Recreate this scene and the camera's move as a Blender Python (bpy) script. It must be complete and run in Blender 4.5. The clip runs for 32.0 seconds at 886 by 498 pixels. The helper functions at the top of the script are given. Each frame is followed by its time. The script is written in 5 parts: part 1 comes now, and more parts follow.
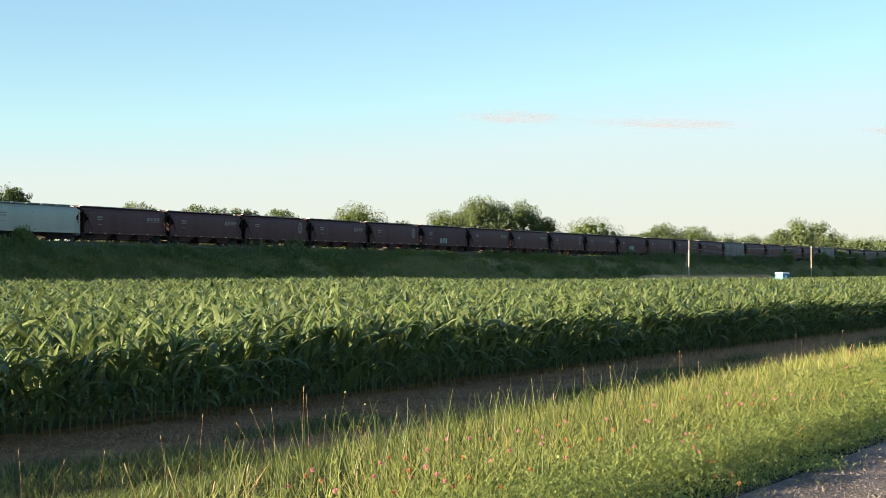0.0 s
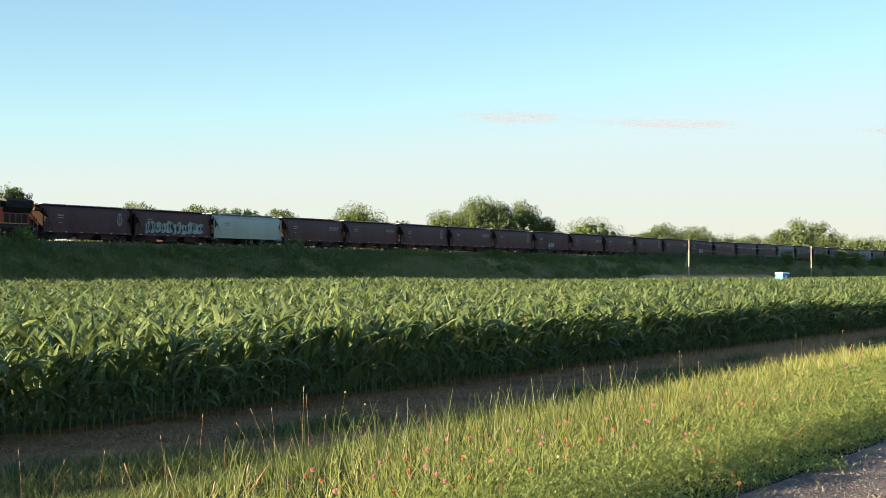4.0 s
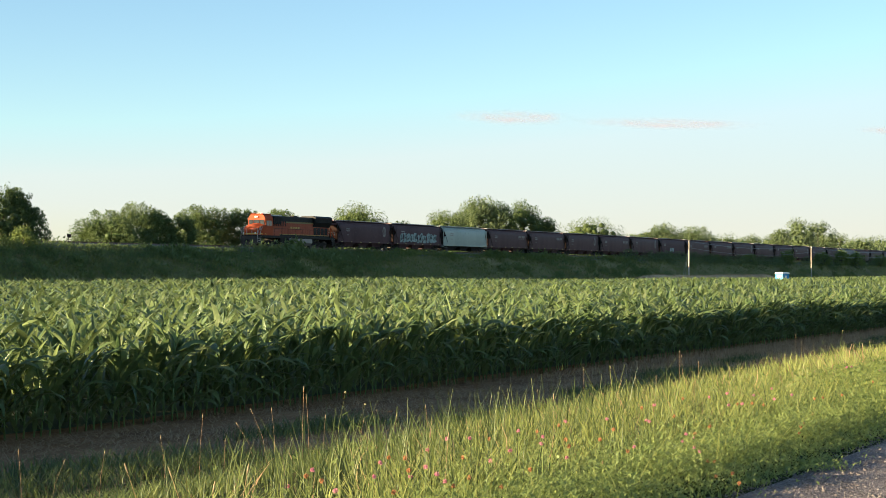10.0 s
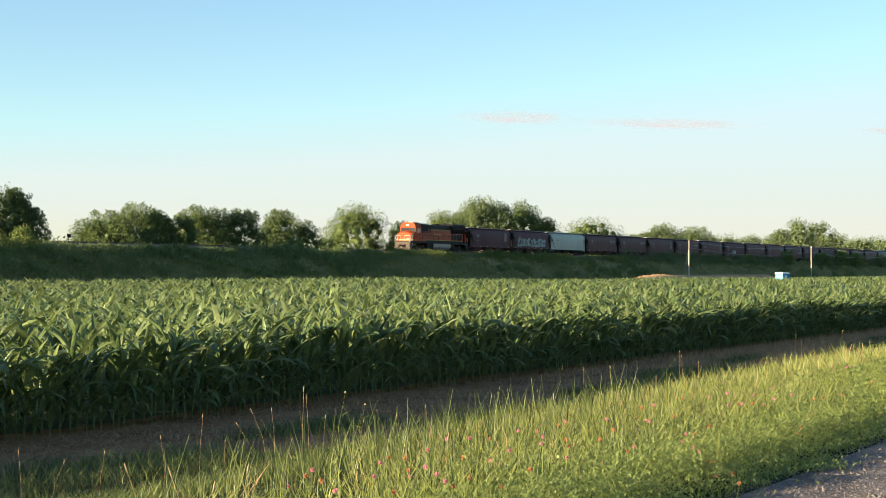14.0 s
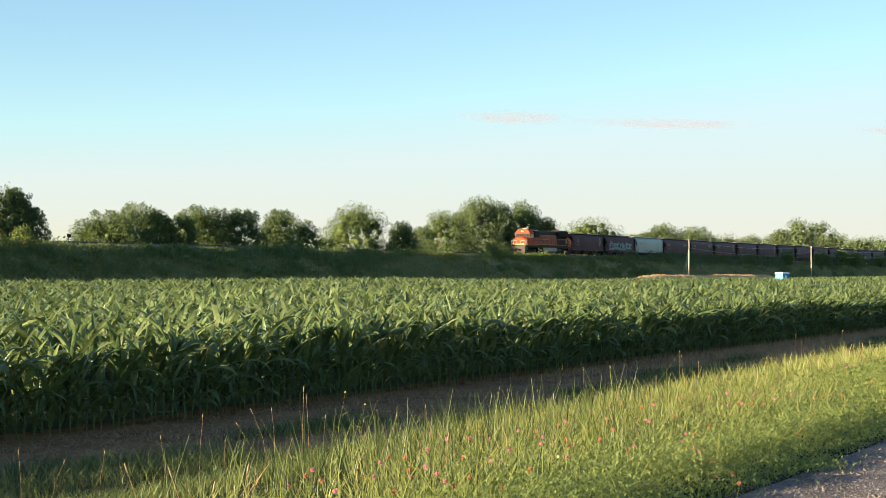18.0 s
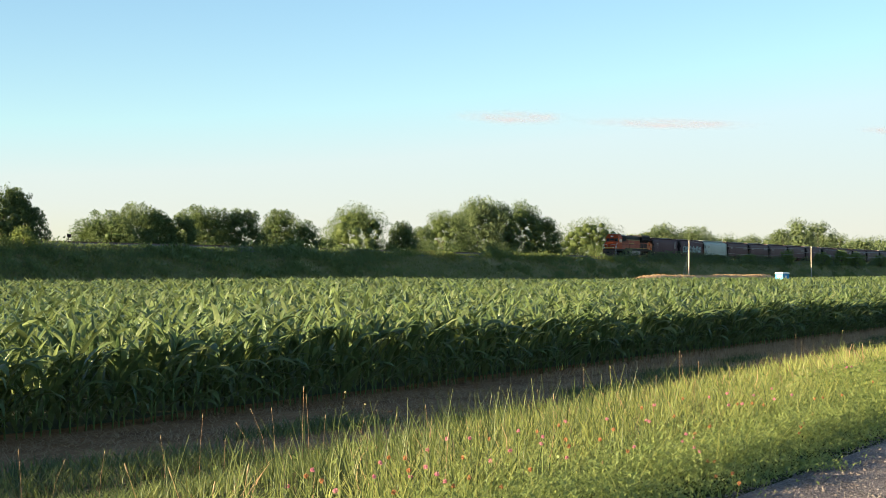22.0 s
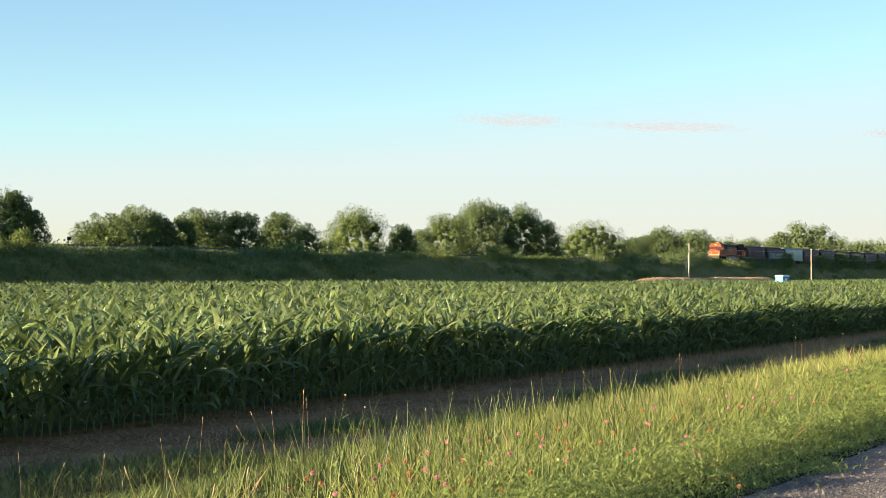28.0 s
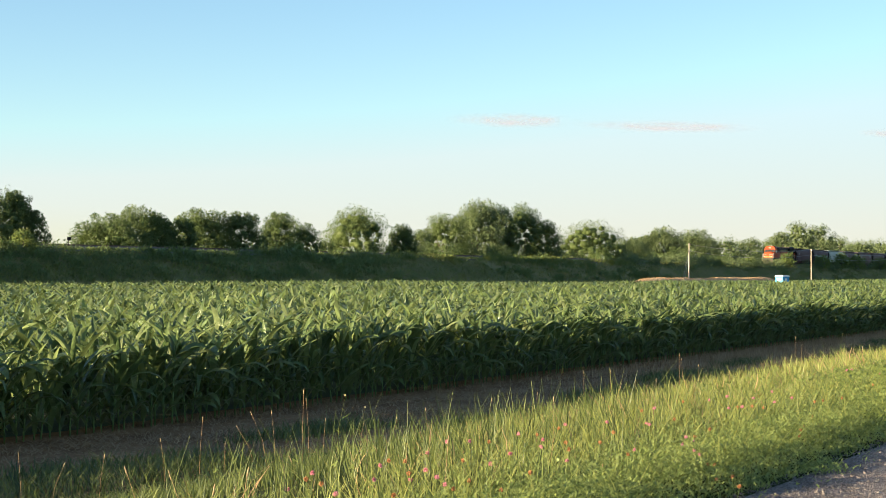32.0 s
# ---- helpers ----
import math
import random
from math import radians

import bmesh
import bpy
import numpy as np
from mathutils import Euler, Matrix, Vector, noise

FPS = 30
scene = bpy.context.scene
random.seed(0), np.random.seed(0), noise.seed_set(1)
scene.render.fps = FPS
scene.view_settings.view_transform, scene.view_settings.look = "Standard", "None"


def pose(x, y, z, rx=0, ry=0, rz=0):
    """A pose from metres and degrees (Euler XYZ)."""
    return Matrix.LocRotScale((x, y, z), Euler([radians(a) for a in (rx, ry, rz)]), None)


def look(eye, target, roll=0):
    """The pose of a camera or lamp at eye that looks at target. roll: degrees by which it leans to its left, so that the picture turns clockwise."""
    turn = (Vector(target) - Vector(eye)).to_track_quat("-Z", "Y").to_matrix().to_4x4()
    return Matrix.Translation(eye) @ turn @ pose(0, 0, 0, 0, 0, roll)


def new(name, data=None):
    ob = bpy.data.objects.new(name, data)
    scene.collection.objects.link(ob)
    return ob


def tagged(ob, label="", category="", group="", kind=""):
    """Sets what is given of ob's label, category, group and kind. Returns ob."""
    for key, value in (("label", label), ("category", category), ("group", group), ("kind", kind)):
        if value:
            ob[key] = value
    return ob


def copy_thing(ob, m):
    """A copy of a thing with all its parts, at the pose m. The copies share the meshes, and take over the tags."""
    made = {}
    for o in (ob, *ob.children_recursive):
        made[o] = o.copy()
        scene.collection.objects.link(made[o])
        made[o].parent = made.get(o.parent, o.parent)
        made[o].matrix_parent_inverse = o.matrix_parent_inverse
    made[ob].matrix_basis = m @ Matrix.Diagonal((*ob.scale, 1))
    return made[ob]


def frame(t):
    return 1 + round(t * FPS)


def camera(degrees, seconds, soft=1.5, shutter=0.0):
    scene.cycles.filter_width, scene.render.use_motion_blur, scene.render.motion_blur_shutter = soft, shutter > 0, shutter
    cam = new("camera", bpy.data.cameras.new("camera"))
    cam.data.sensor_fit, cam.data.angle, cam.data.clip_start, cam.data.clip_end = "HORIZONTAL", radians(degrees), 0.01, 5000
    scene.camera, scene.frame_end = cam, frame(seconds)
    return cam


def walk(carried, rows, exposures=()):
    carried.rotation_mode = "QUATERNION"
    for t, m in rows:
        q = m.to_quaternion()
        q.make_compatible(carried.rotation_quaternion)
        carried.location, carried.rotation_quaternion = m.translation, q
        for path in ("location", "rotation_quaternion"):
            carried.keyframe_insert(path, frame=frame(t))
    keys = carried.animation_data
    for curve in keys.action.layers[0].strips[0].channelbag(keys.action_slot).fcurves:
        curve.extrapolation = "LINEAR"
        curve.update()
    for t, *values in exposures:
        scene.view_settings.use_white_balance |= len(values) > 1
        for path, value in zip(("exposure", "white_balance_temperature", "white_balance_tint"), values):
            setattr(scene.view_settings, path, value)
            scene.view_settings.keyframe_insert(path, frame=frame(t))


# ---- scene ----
cam = camera(28.83, 32.0, soft=0.5, shutter=0.5)
EYE = 2.6            # the eye over the corn field, metres
PHI = radians(27.8)  # road, corn rows and railway all run this far off the view axis
CP, SP = math.cos(PHI), math.sin(PHI)


def tilt(px):
    return pose(0, 0, EYE, 90 + math.degrees(math.atan((34 + px) / 3050)), 0, 0)


walk(cam, [(t, tilt(d)) for t, d in (
    (0, 0), (12, 0), (24, 0), (25.5, 0), (26.5, 1.6), (27.5, 3.6), (28, 5.0), (28.5, 5.3), (29, 4.9),
    (29.5, 4.2), (30, 5.2), (30.5, 6.6), (31, 6.5), (31.5, 5.9), (32, 5.2))], exposures=[(0, 2.0, 6100, 6), (32, 2.0, 6100, 6)])

# ---- daylight: low evening sun from behind the railway ----
SUN_AZ, SUN_EL = radians(-110), radians(8.8)
sun_dir = Vector((math.sin(SUN_AZ) * math.cos(SUN_EL), math.cos(SUN_AZ) * math.cos(SUN_EL), math.sin(SUN_EL)))
world = bpy.data.worlds.new("evening_sky")
scene.world = world
world.use_nodes = True
wn = world.node_tree
sky = wn.nodes.new("ShaderNodeTexSky")
sky.sky_type = "NISHITA"
sky.sun_disc = False
sky.sun_elevation = SUN_EL
sky.sun_rotation = SUN_AZ
sky.air_density, sky.dust_density, sky.ozone_density = 0.86, 0.05, 1.7
wn.nodes["Background"].inputs["Strength"].default_value = 0.064
haze = wn.nodes.new("ShaderNodeMix")  # evening haze keeps the horizon from glaring
haze.data_type, haze.blend_type = "RGBA", "DARKEN"
haze.inputs[0].default_value = 1.0
coord = wn.nodes.new("ShaderNodeTexCoord")
height = wn.nodes.new("ShaderNodeSeparateXYZ")
wn.links.new(coord.outputs["Generated"], height.inputs[0])
rise = wn.nodes.new("ShaderNodeMapRange")
rise.inputs["From Min"].default_value, rise.inputs["From Max"].default_value = 0.02, 0.11
wn.links.new(height.outputs["Z"], rise.inputs["Value"])
veil = wn.nodes.new("ShaderNodeMix")
veil.data_type = "RGBA"
veil.inputs[6].default_value, veil.inputs[7].default_value = (3.55, 3.40, 2.80, 1), (2.85, 3.72, 3.95, 1)
wn.links.new(rise.outputs["Result"], veil.inputs[0])
wn.links.new(veil.outputs[2], haze.inputs[7])
wn.links.new(sky.outputs["Color"], haze.inputs[6])
wn.links.new(haze.outputs[2], wn.nodes["Background"].inputs["Color"])
sun = new("sun", bpy.data.lights.new("sun", "SUN"))
sun.data.energy, sun.data.angle, sun.data.color = 5.0, radians(0.6), (1.0, 0.77, 0.46)
sun.matrix_world = look(sun_dir * 100, (0, 0, 0))


# ---- plan: w runs from the road to the railway, s along them ----
def P(w, s, z=0.0):
    return Vector((s * SP - w * CP, s * CP + w * SP, z))


def PA(w, s, z):
    return np.stack([s * SP - w * CP, s * CP + w * SP, z], -1)


def sstep(a, b, x):
    t = np.clip((np.asarray(x, float) - a) / (b - a), 0, 1)
    return t * t * (3 - 2 * t)


RAIL_W = 143.6
CORN_W, CORN_END = 17.8, 95.5


def rail_z(s):
    return 6.0 - 0.0045 * (np.asarray(s, float) - 171.7)


def ground_z(w, s):
    """Height of the open ground: road bank, verge, field."""
    w, s = np.asarray(w, float), np.asarray(s, float)
    z = 1.15 - 0.30 * sstep(3.6, 8.0, w) - 0.82 * sstep(6.5, 12.6, w)
    z = z - 0.03 * sstep(12.6, 14.5, w)
    far = sstep(30, 110, w)
    return z + far * np.interp(s, (0, 100, 125, 180, 250, 322, 420, 560), (0.5, 0.46, 0.42, -0.06, -0.36, -0.66, -1.2, -1.7))


# ---- materials ----
def nodes_of(m):
    m.use_nodes = True
    nt = m.node_tree
    return nt, nt.nodes["Principled BSDF"], nt.nodes["Material Output"]


def mixrgb(nt, fac, a, b, mode="MIX"):
    n = nt.nodes.new("ShaderNodeMix")
    n.data_type, n.blend_type = "RGBA", mode
    for sock, v in ((n.inputs[0], fac), (n.inputs[6], a), (n.inputs[7], b)):
        if isinstance(v, (int, float)):
            sock.default_value = v
        elif isinstance(v, tuple):
            sock.default_value = (*v, 1)
        else:
            nt.links.new(v, sock)
    return n.outputs[2]


def tex_noise(nt, scale, detail=4, rough=0.6, stretch=None):
    c = nt.nodes.new("ShaderNodeTexCoord")
    n = nt.nodes.new("ShaderNodeTexNoise")
    n.inputs["Scale"].default_value, n.inputs["Detail"].default_value, n.inputs["Roughness"].default_value = scale, detail, rough
    if stretch:
        mp = nt.nodes.new("ShaderNodeMapping")
        mp.inputs["Scale"].default_value = stretch
        nt.links.new(c.outputs["Object"], mp.inputs["Vector"])
        nt.links.new(mp.outputs["Vector"], n.inputs["Vector"])
    else:
        nt.links.new(c.outputs["Object"], n.inputs["Vector"])
    return n.outputs["Fac"]


def ramp(nt, fac, lo, hi):
    n = nt.nodes.new("ShaderNodeMapRange")
    n.inputs["From Min"].default_value, n.inputs["From Max"].default_value = lo, hi
    nt.links.new(fac, n.inputs["Value"])
    return n.outputs["Result"]


def surface(name, a, b, c=None, scale=1.0, fine=12.0, rough=0.7, metal=0.0, bump=0.0, streak=None, gloss=0.5):
    """A worn surface: colour a to b over broad noise, c in fine spots; bump in metres."""
    m = bpy.data.materials.new(name)
    nt, bs, out = nodes_of(m)
    big = ramp(nt, tex_noise(nt, scale, 5, 0.6, streak), 0.35, 0.65)
    col = mixrgb(nt, big, a, b)
    small = tex_noise(nt, fine, 4, 0.65)
    if c:
        col = mixrgb(nt, ramp(nt, small, 0.56, 0.72), col, c)
    nt.links.new(col, bs.inputs["Base Color"])
    bs.inputs["Roughness"].default_value, bs.inputs["Metallic"].default_value = rough, metal
    bs.inputs["Specular IOR Level"].default_value = gloss
    if bump:
        bn = nt.nodes.new("ShaderNodeBump")
        bn.inputs["Distance"].default_value, bn.inputs["Strength"].default_value = bump, 0.8
        nt.links.new(small, bn.inputs["Height"])
        nt.links.new(bn.outputs["Normal"], bs.inputs["Normal"])
    return m


def foliage(name, a, b, glow, through_share=0.45, rough=0.5, spread=0.0, patch=0.25, fine=0.0, gloss=0.35):
    """Leaves: colour from a to b leaf by leaf and patch by patch, with light shining through."""
    m = bpy.data.materials.new(name)
    nt, bs, out = nodes_of(m)
    geo = nt.nodes.new("ShaderNodeNewGeometry")
    pw = nt.nodes.new("ShaderNodeMath")
    pw.operation = "POWER"
    nt.links.new(geo.outputs["Random Per Island"], pw.inputs[0])
    pw.inputs[1].default_value = 1.0 + spread
    rnd = pw.outputs[0]
    col = mixrgb(nt, rnd, a, b)
    col = mixrgb(nt, ramp(nt, tex_noise(nt, patch, 3, 0.6), 0.35, 0.7), col, mixrgb(nt, 0.5, a, glow))
    if fine:  # blotches and waviness within each leaf
        n = tex_noise(nt, fine, 3, 0.7)
        col = mixrgb(nt, ramp(nt, n, 0.35, 0.7), mixrgb(nt, 1.0, col, (0.62, 0.62, 0.62), "MULTIPLY"), col)
        bn = nt.nodes.new("ShaderNodeBump")
        bn.inputs["Distance"].default_value, bn.inputs["Strength"].default_value = 0.35 / fine, 0.8
        nt.links.new(n, bn.inputs["Height"])
        nt.links.new(bn.outputs["Normal"], bs.inputs["Normal"])
    nt.links.new(col, bs.inputs["Base Color"])
    bs.inputs["Roughness"].default_value, bs.inputs["Specular IOR Level"].default_value = rough, gloss
    tr = nt.nodes.new("ShaderNodeBsdfTranslucent")
    nt.links.new(mixrgb(nt, 0.6, col, glow), tr.inputs["Color"])
    mx = nt.nodes.new("ShaderNodeMixShader")
    sh = nt.nodes.new("ShaderNodeMapRange")
    sh.inputs["To Min"].default_value, sh.inputs["To Max"].default_value = through_share * 0.35, through_share * 1.65
    nt.links.new(rnd, sh.inputs["Value"])
    nt.links.new(sh.outputs["Result"], mx.inputs[0])
    nt.links.new(bs.outputs[0], mx.inputs[1])
    nt.links.new(tr.outputs[0], mx.inputs[2])
    nt.links.new(mx.outputs[0], out.inputs["Surface"])
    return m


def gravel_material():
    """Packed small stones: one tone a stone, with dark joints."""
    m = bpy.data.materials.new("gravel")
    nt, bs, out = nodes_of(m)
    c = nt.nodes.new("ShaderNodeTexCoord")
    v = nt.nodes.new("ShaderNodeTexVoronoi")
    v.inputs["Scale"].default_value = 75.0
    nt.links.new(c.outputs["Object"], v.inputs["Vector"])
    tone = mixrgb(nt, v.outputs["Color"], (0.060, 0.049, 0.046), (0.44, 0.365, 0.34))
    tone = mixrgb(nt, ramp(nt, tex_noise(nt, 1.1, 4, 0.6), 0.3, 0.7), mixrgb(nt, 1.0, tone, (0.7, 0.68, 0.66), "MULTIPLY"), tone)
    nt.links.new(tone, bs.inputs["Base Color"])
    bs.inputs["Roughness"].default_value, bs.inputs["Specular IOR Level"].default_value = 0.9, 0.15
    bn = nt.nodes.new("ShaderNodeBump")
    bn.invert = True
    bn.inputs["Distance"].default_value, bn.inputs["Strength"].default_value = 0.012, 1.0
    nt.links.new(v.outputs["Distance"], bn.inputs["Height"])
    nt.links.new(bn.outputs["Normal"], bs.inputs["Normal"])
    return m


M_GRAVEL = gravel_material()
M_STONE = surface("gravel_stone", (0.09, 0.078, 0.072), (0.24, 0.20, 0.185), (0.52, 0.47, 0.44), 14, 60, 0.85, 0, 0.003)
M_VERGE = surface("verge_soil", (0.026, 0.034, 0.010), (0.048, 0.052, 0.018), (0.10, 0.085, 0.04), 0.7, 14, 0.95, 0, 0.03, gloss=0.05)
M_DIRT = surface("dead_grass_soil", (0.17, 0.088, 0.042), (0.31, 0.175, 0.088), (0.50, 0.33, 0.19), 0.8, 9, 0.95, 0, 0.09, gloss=0.1)
M_FIELD = surface("field_soil", (0.05, 0.065, 0.025), (0.075, 0.09, 0.035), (0.10, 0.08, 0.05), 0.5, 6, 0.95, 0, 0.03)
M_BANK = surface("embankment_grass", (0.17, 0.17, 0.066), (0.29, 0.24, 0.11), (0.38, 0.29, 0.155), 0.12, 2.6, 0.95, 0, 0.35, gloss=0.15)
M_DRY = surface("dry_grass_soil", (0.46, 0.30, 0.16), (0.58, 0.40, 0.23), (0.36, 0.25, 0.13), 0.12, 1.2, 0.95, 0, 0.05)
M_BALLAST = surface("ballast", (0.085, 0.07, 0.06), (0.13, 0.11, 0.095), (0.19, 0.165, 0.145), 0.4, 7, 0.95, 0, 0.05)
M_RAIL = surface("rail_steel", (0.09, 0.06, 0.045), (0.14, 0.10, 0.08), None, 1, 8, 0.55, 0.7)
M_TIE = surface("creosoted_tie", (0.05, 0.04, 0.032), (0.085, 0.07, 0.06), None, 1, 8, 0.9)
M_CORN = foliage("corn_leaf", (0.037, 0.074, 0.026), (0.45, 0.475, 0.245), (0.365, 0.455, 0.145), 0.40, 0.33, 1.9, patch=0.6, fine=7.0, gloss=0.35)
M_STALK = surface("corn_stalk", (0.12, 0.19, 0.05), (0.17, 0.24, 0.07), (0.24, 0.18, 0.10), 4, 30, 0.6)
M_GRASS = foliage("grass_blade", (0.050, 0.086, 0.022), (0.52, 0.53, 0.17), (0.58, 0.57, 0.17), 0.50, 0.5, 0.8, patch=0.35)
# darker grass colour: shade over the left verge is painted in
M_GRASS_SHADED = foliage("shaded_grass_blade", (0.012, 0.028, 0.008), (0.29, 0.33, 0.09), (0.22, 0.26, 0.075), 0.26, 0.5, 1.7, patch=0.35)
M_STRAW = foliage("dead_grass", (0.27, 0.155, 0.075), (0.62, 0.43, 0.25), (0.52, 0.36, 0.21), 0.3, 0.8, patch=0.8)
M_SEED = foliage("seed_head", (0.38, 0.28, 0.16), (0.52, 0.40, 0.25), (0.55, 0.42, 0.26), 0.35, 0.8)
M_CLOVER = foliage("clover_leaf", (0.09, 0.14, 0.036), (0.25, 0.30, 0.08), (0.40, 0.44, 0.12), 0.40, 0.55, patch=0.6)
M_PINK = foliage("clover_petals", (0.58, 0.20, 0.28), (0.70, 0.34, 0.40), (0.72, 0.34, 0.4), 0.3, 0.7)
M_HERB = foliage("broad_weed_leaf", (0.062, 0.104, 0.030), (0.39, 0.45, 0.14), (0.46, 0.52, 0.16), 0.42, 0.6, patch=0.9)
M_RUST = foliage("withered_petals", (0.40, 0.16, 0.07), (0.52, 0.26, 0.12), (0.5, 0.25, 0.1), 0.25, 0.8)
M_YELLOW = foliage("yellow_petals", (0.55, 0.50, 0.26), (0.66, 0.62, 0.40), (0.66, 0.6, 0.35), 0.3, 0.7)
M_TREE = foliage("tree_leaves", (0.044, 0.078, 0.022), (0.090, 0.130, 0.038), (0.15, 0.19, 0.055), 0.26, 0.6, patch=0.3)
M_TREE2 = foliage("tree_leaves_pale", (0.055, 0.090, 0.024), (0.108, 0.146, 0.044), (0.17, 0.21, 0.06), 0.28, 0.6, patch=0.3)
# leaves for far growth: distance haze put into a paler colour
M_TREE3 = foliage("tree_leaves_hazed", (0.080, 0.116, 0.046), (0.125, 0.165, 0.070), (0.18, 0.22, 0.085), 0.28, 0.6, patch=0.2)
M_BRAMBLE = foliage("bramble_leaves", (0.090, 0.135, 0.048), (0.170, 0.210, 0.078), (0.22, 0.26, 0.08), 0.40, 0.6, patch=0.25)
M_WEED = foliage("weed_leaves", (0.095, 0.118, 0.036), (0.23, 0.225, 0.072), (0.32, 0.34, 0.085), 0.3, 0.6, patch=0.12)
M_WEEDY = foliage("weed_leaves_yellow", (0.085, 0.135, 0.032), (0.145, 0.195, 0.052), (0.26, 0.28, 0.07), 0.35, 0.6, patch=0.12)
M_BARK = surface("bark", (0.07, 0.055, 0.042), (0.12, 0.10, 0.08), (0.16, 0.14, 0.12), 1.5, 9, 0.95, 0, 0.03)
M_POLE = surface("weathered_pole", (0.36, 0.30, 0.23), (0.50, 0.43, 0.34), (0.26, 0.21, 0.16), 0.8, 7, 0.9, 0, 0.01, (8, 8, 0.6))
M_WIRE = surface("wire", (0.25, 0.25, 0.25), (0.35, 0.35, 0.34), None, 1, 5, 0.5, 0.6)
M_BROWN = surface("brown_car_paint", (0.088, 0.045, 0.045), (0.112, 0.060, 0.059), (0.135, 0.082, 0.078), 0.5, 3.2, 0.6, 0, 0, (1, 1, 0.25), gloss=0.15)
M_BROWN2 = surface("faded_brown_paint", (0.080, 0.040, 0.043), (0.102, 0.055, 0.057), (0.13, 0.080, 0.078), 0.4, 2.8, 0.65, 0, 0, (1, 1, 0.25), gloss=0.15)
M_GREYC = surface("grey_car_paint", (0.16, 0.15, 0.14), (0.22, 0.21, 0.20), (0.12, 0.10, 0.09), 0.4, 2.8, 0.6, 0, 0, (1, 1, 0.25), gloss=0.15)
M_MINT = surface("mint_car_paint", (0.33, 0.365, 0.31), (0.39, 0.425, 0.36), (0.27, 0.29, 0.24), 0.4, 2.5, 0.5, 0, 0, (1, 1, 0.2))
M_UNDER = surface("undercarriage", (0.016, 0.014, 0.013), (0.030, 0.025, 0.022), (0.05, 0.04, 0.032), 1.5, 6, 0.8, gloss=0.15)
M_WHEEL = surface("wheel_steel", (0.05, 0.042, 0.038), (0.085, 0.07, 0.06), None, 2, 9, 0.55, 0.6)
M_ROOF = surface("galvanised_walk", (0.42, 0.41, 0.39), (0.55, 0.54, 0.52), (0.3, 0.26, 0.22), 0.6, 4, 0.5, 0.3)
M_WHITE = surface("faded_white_paint", (0.32, 0.29, 0.27), (0.44, 0.41, 0.39), (0.3, 0.26, 0.24), 0.8, 6, 0.7)
M_MARK = surface("dulled_lettering", (0.21, 0.175, 0.155), (0.29, 0.25, 0.225), (0.16, 0.12, 0.11), 0.8, 6, 0.7)
M_TEAL = surface("spray_paint", (0.20, 0.27, 0.255), (0.30, 0.36, 0.34), (0.10, 0.11, 0.105), 0.9, 4, 0.6)
M_REFL = surface("yellow_reflector", (0.55, 0.42, 0.10), (0.65, 0.5, 0.15), None, 2, 9, 0.4)
M_ORANGE = surface("orange_paint", (0.33, 0.054, 0.015), (0.39, 0.066, 0.019), (0.22, 0.042, 0.014), 0.5, 3, 0.6, 0, 0, (1, 1, 0.3), gloss=0.15)
# orange darkened for the hood's shaded side, with some grime spots
M_ORANGE_SIDE = surface("shaded_grimy_orange", (0.29, 0.050, 0.018), (0.35, 0.064, 0.024), (0.16, 0.036, 0.016), 0.6, 2.5, 0.5, 0, 0, (1, 1, 0.3), gloss=0.25)
# dark copy of the car paint: shade between cars put into the colour
M_ENDS = surface("shaded_car_end", (0.026, 0.015, 0.014), (0.042, 0.024, 0.021), None, 0.8, 4, 0.7, gloss=0.1)
M_PILOT = surface("dusty_steel", (0.045, 0.032, 0.024), (0.085, 0.062, 0.045), (0.03, 0.022, 0.018), 0.9, 5, 0.8)
M_BLACK = surface("black_paint", (0.010, 0.009, 0.009), (0.022, 0.019, 0.017), (0.04, 0.032, 0.027), 0.6, 4, 0.6, gloss=0.2)
M_GOLD = surface("yellow_stripe", (0.70, 0.42, 0.06), (0.78, 0.5, 0.1), None, 1, 6, 0.5)
M_GOLDD = surface("dark_yellow_stripe", (0.40, 0.22, 0.04), (0.48, 0.28, 0.06), (0.22, 0.11, 0.03), 1, 4, 0.6)
M_OLIVE = surface("olive_yellow_stripe", (0.17, 0.12, 0.035), (0.24, 0.16, 0.045), (0.09, 0.06, 0.025), 1, 4, 0.6)
M_TANK = surface("grey_fuel_tank", (0.24, 0.21, 0.18), (0.32, 0.28, 0.24), (0.22, 0.19, 0.16), 0.8, 4, 0.6)
M_GLASS = surface("dark_cab_glass", (0.03, 0.034, 0.04), (0.05, 0.054, 0.06), None, 1, 5, 0.06, gloss=0.9)
M_LAMP = surface("headlight_lens", (0.8, 0.8, 0.75), (0.85, 0.85, 0.8), None, 1, 5, 0.15)
M_BLUE = surface("blue_plastic", (0.05, 0.30, 0.62), (0.07, 0.36, 0.70), (0.05, 0.24, 0.5), 1.2, 7, 0.45)
M_WPLAST = surface("white_plastic", (0.78, 0.78, 0.76), (0.84, 0.84, 0.82), None, 1.2, 7, 0.4)


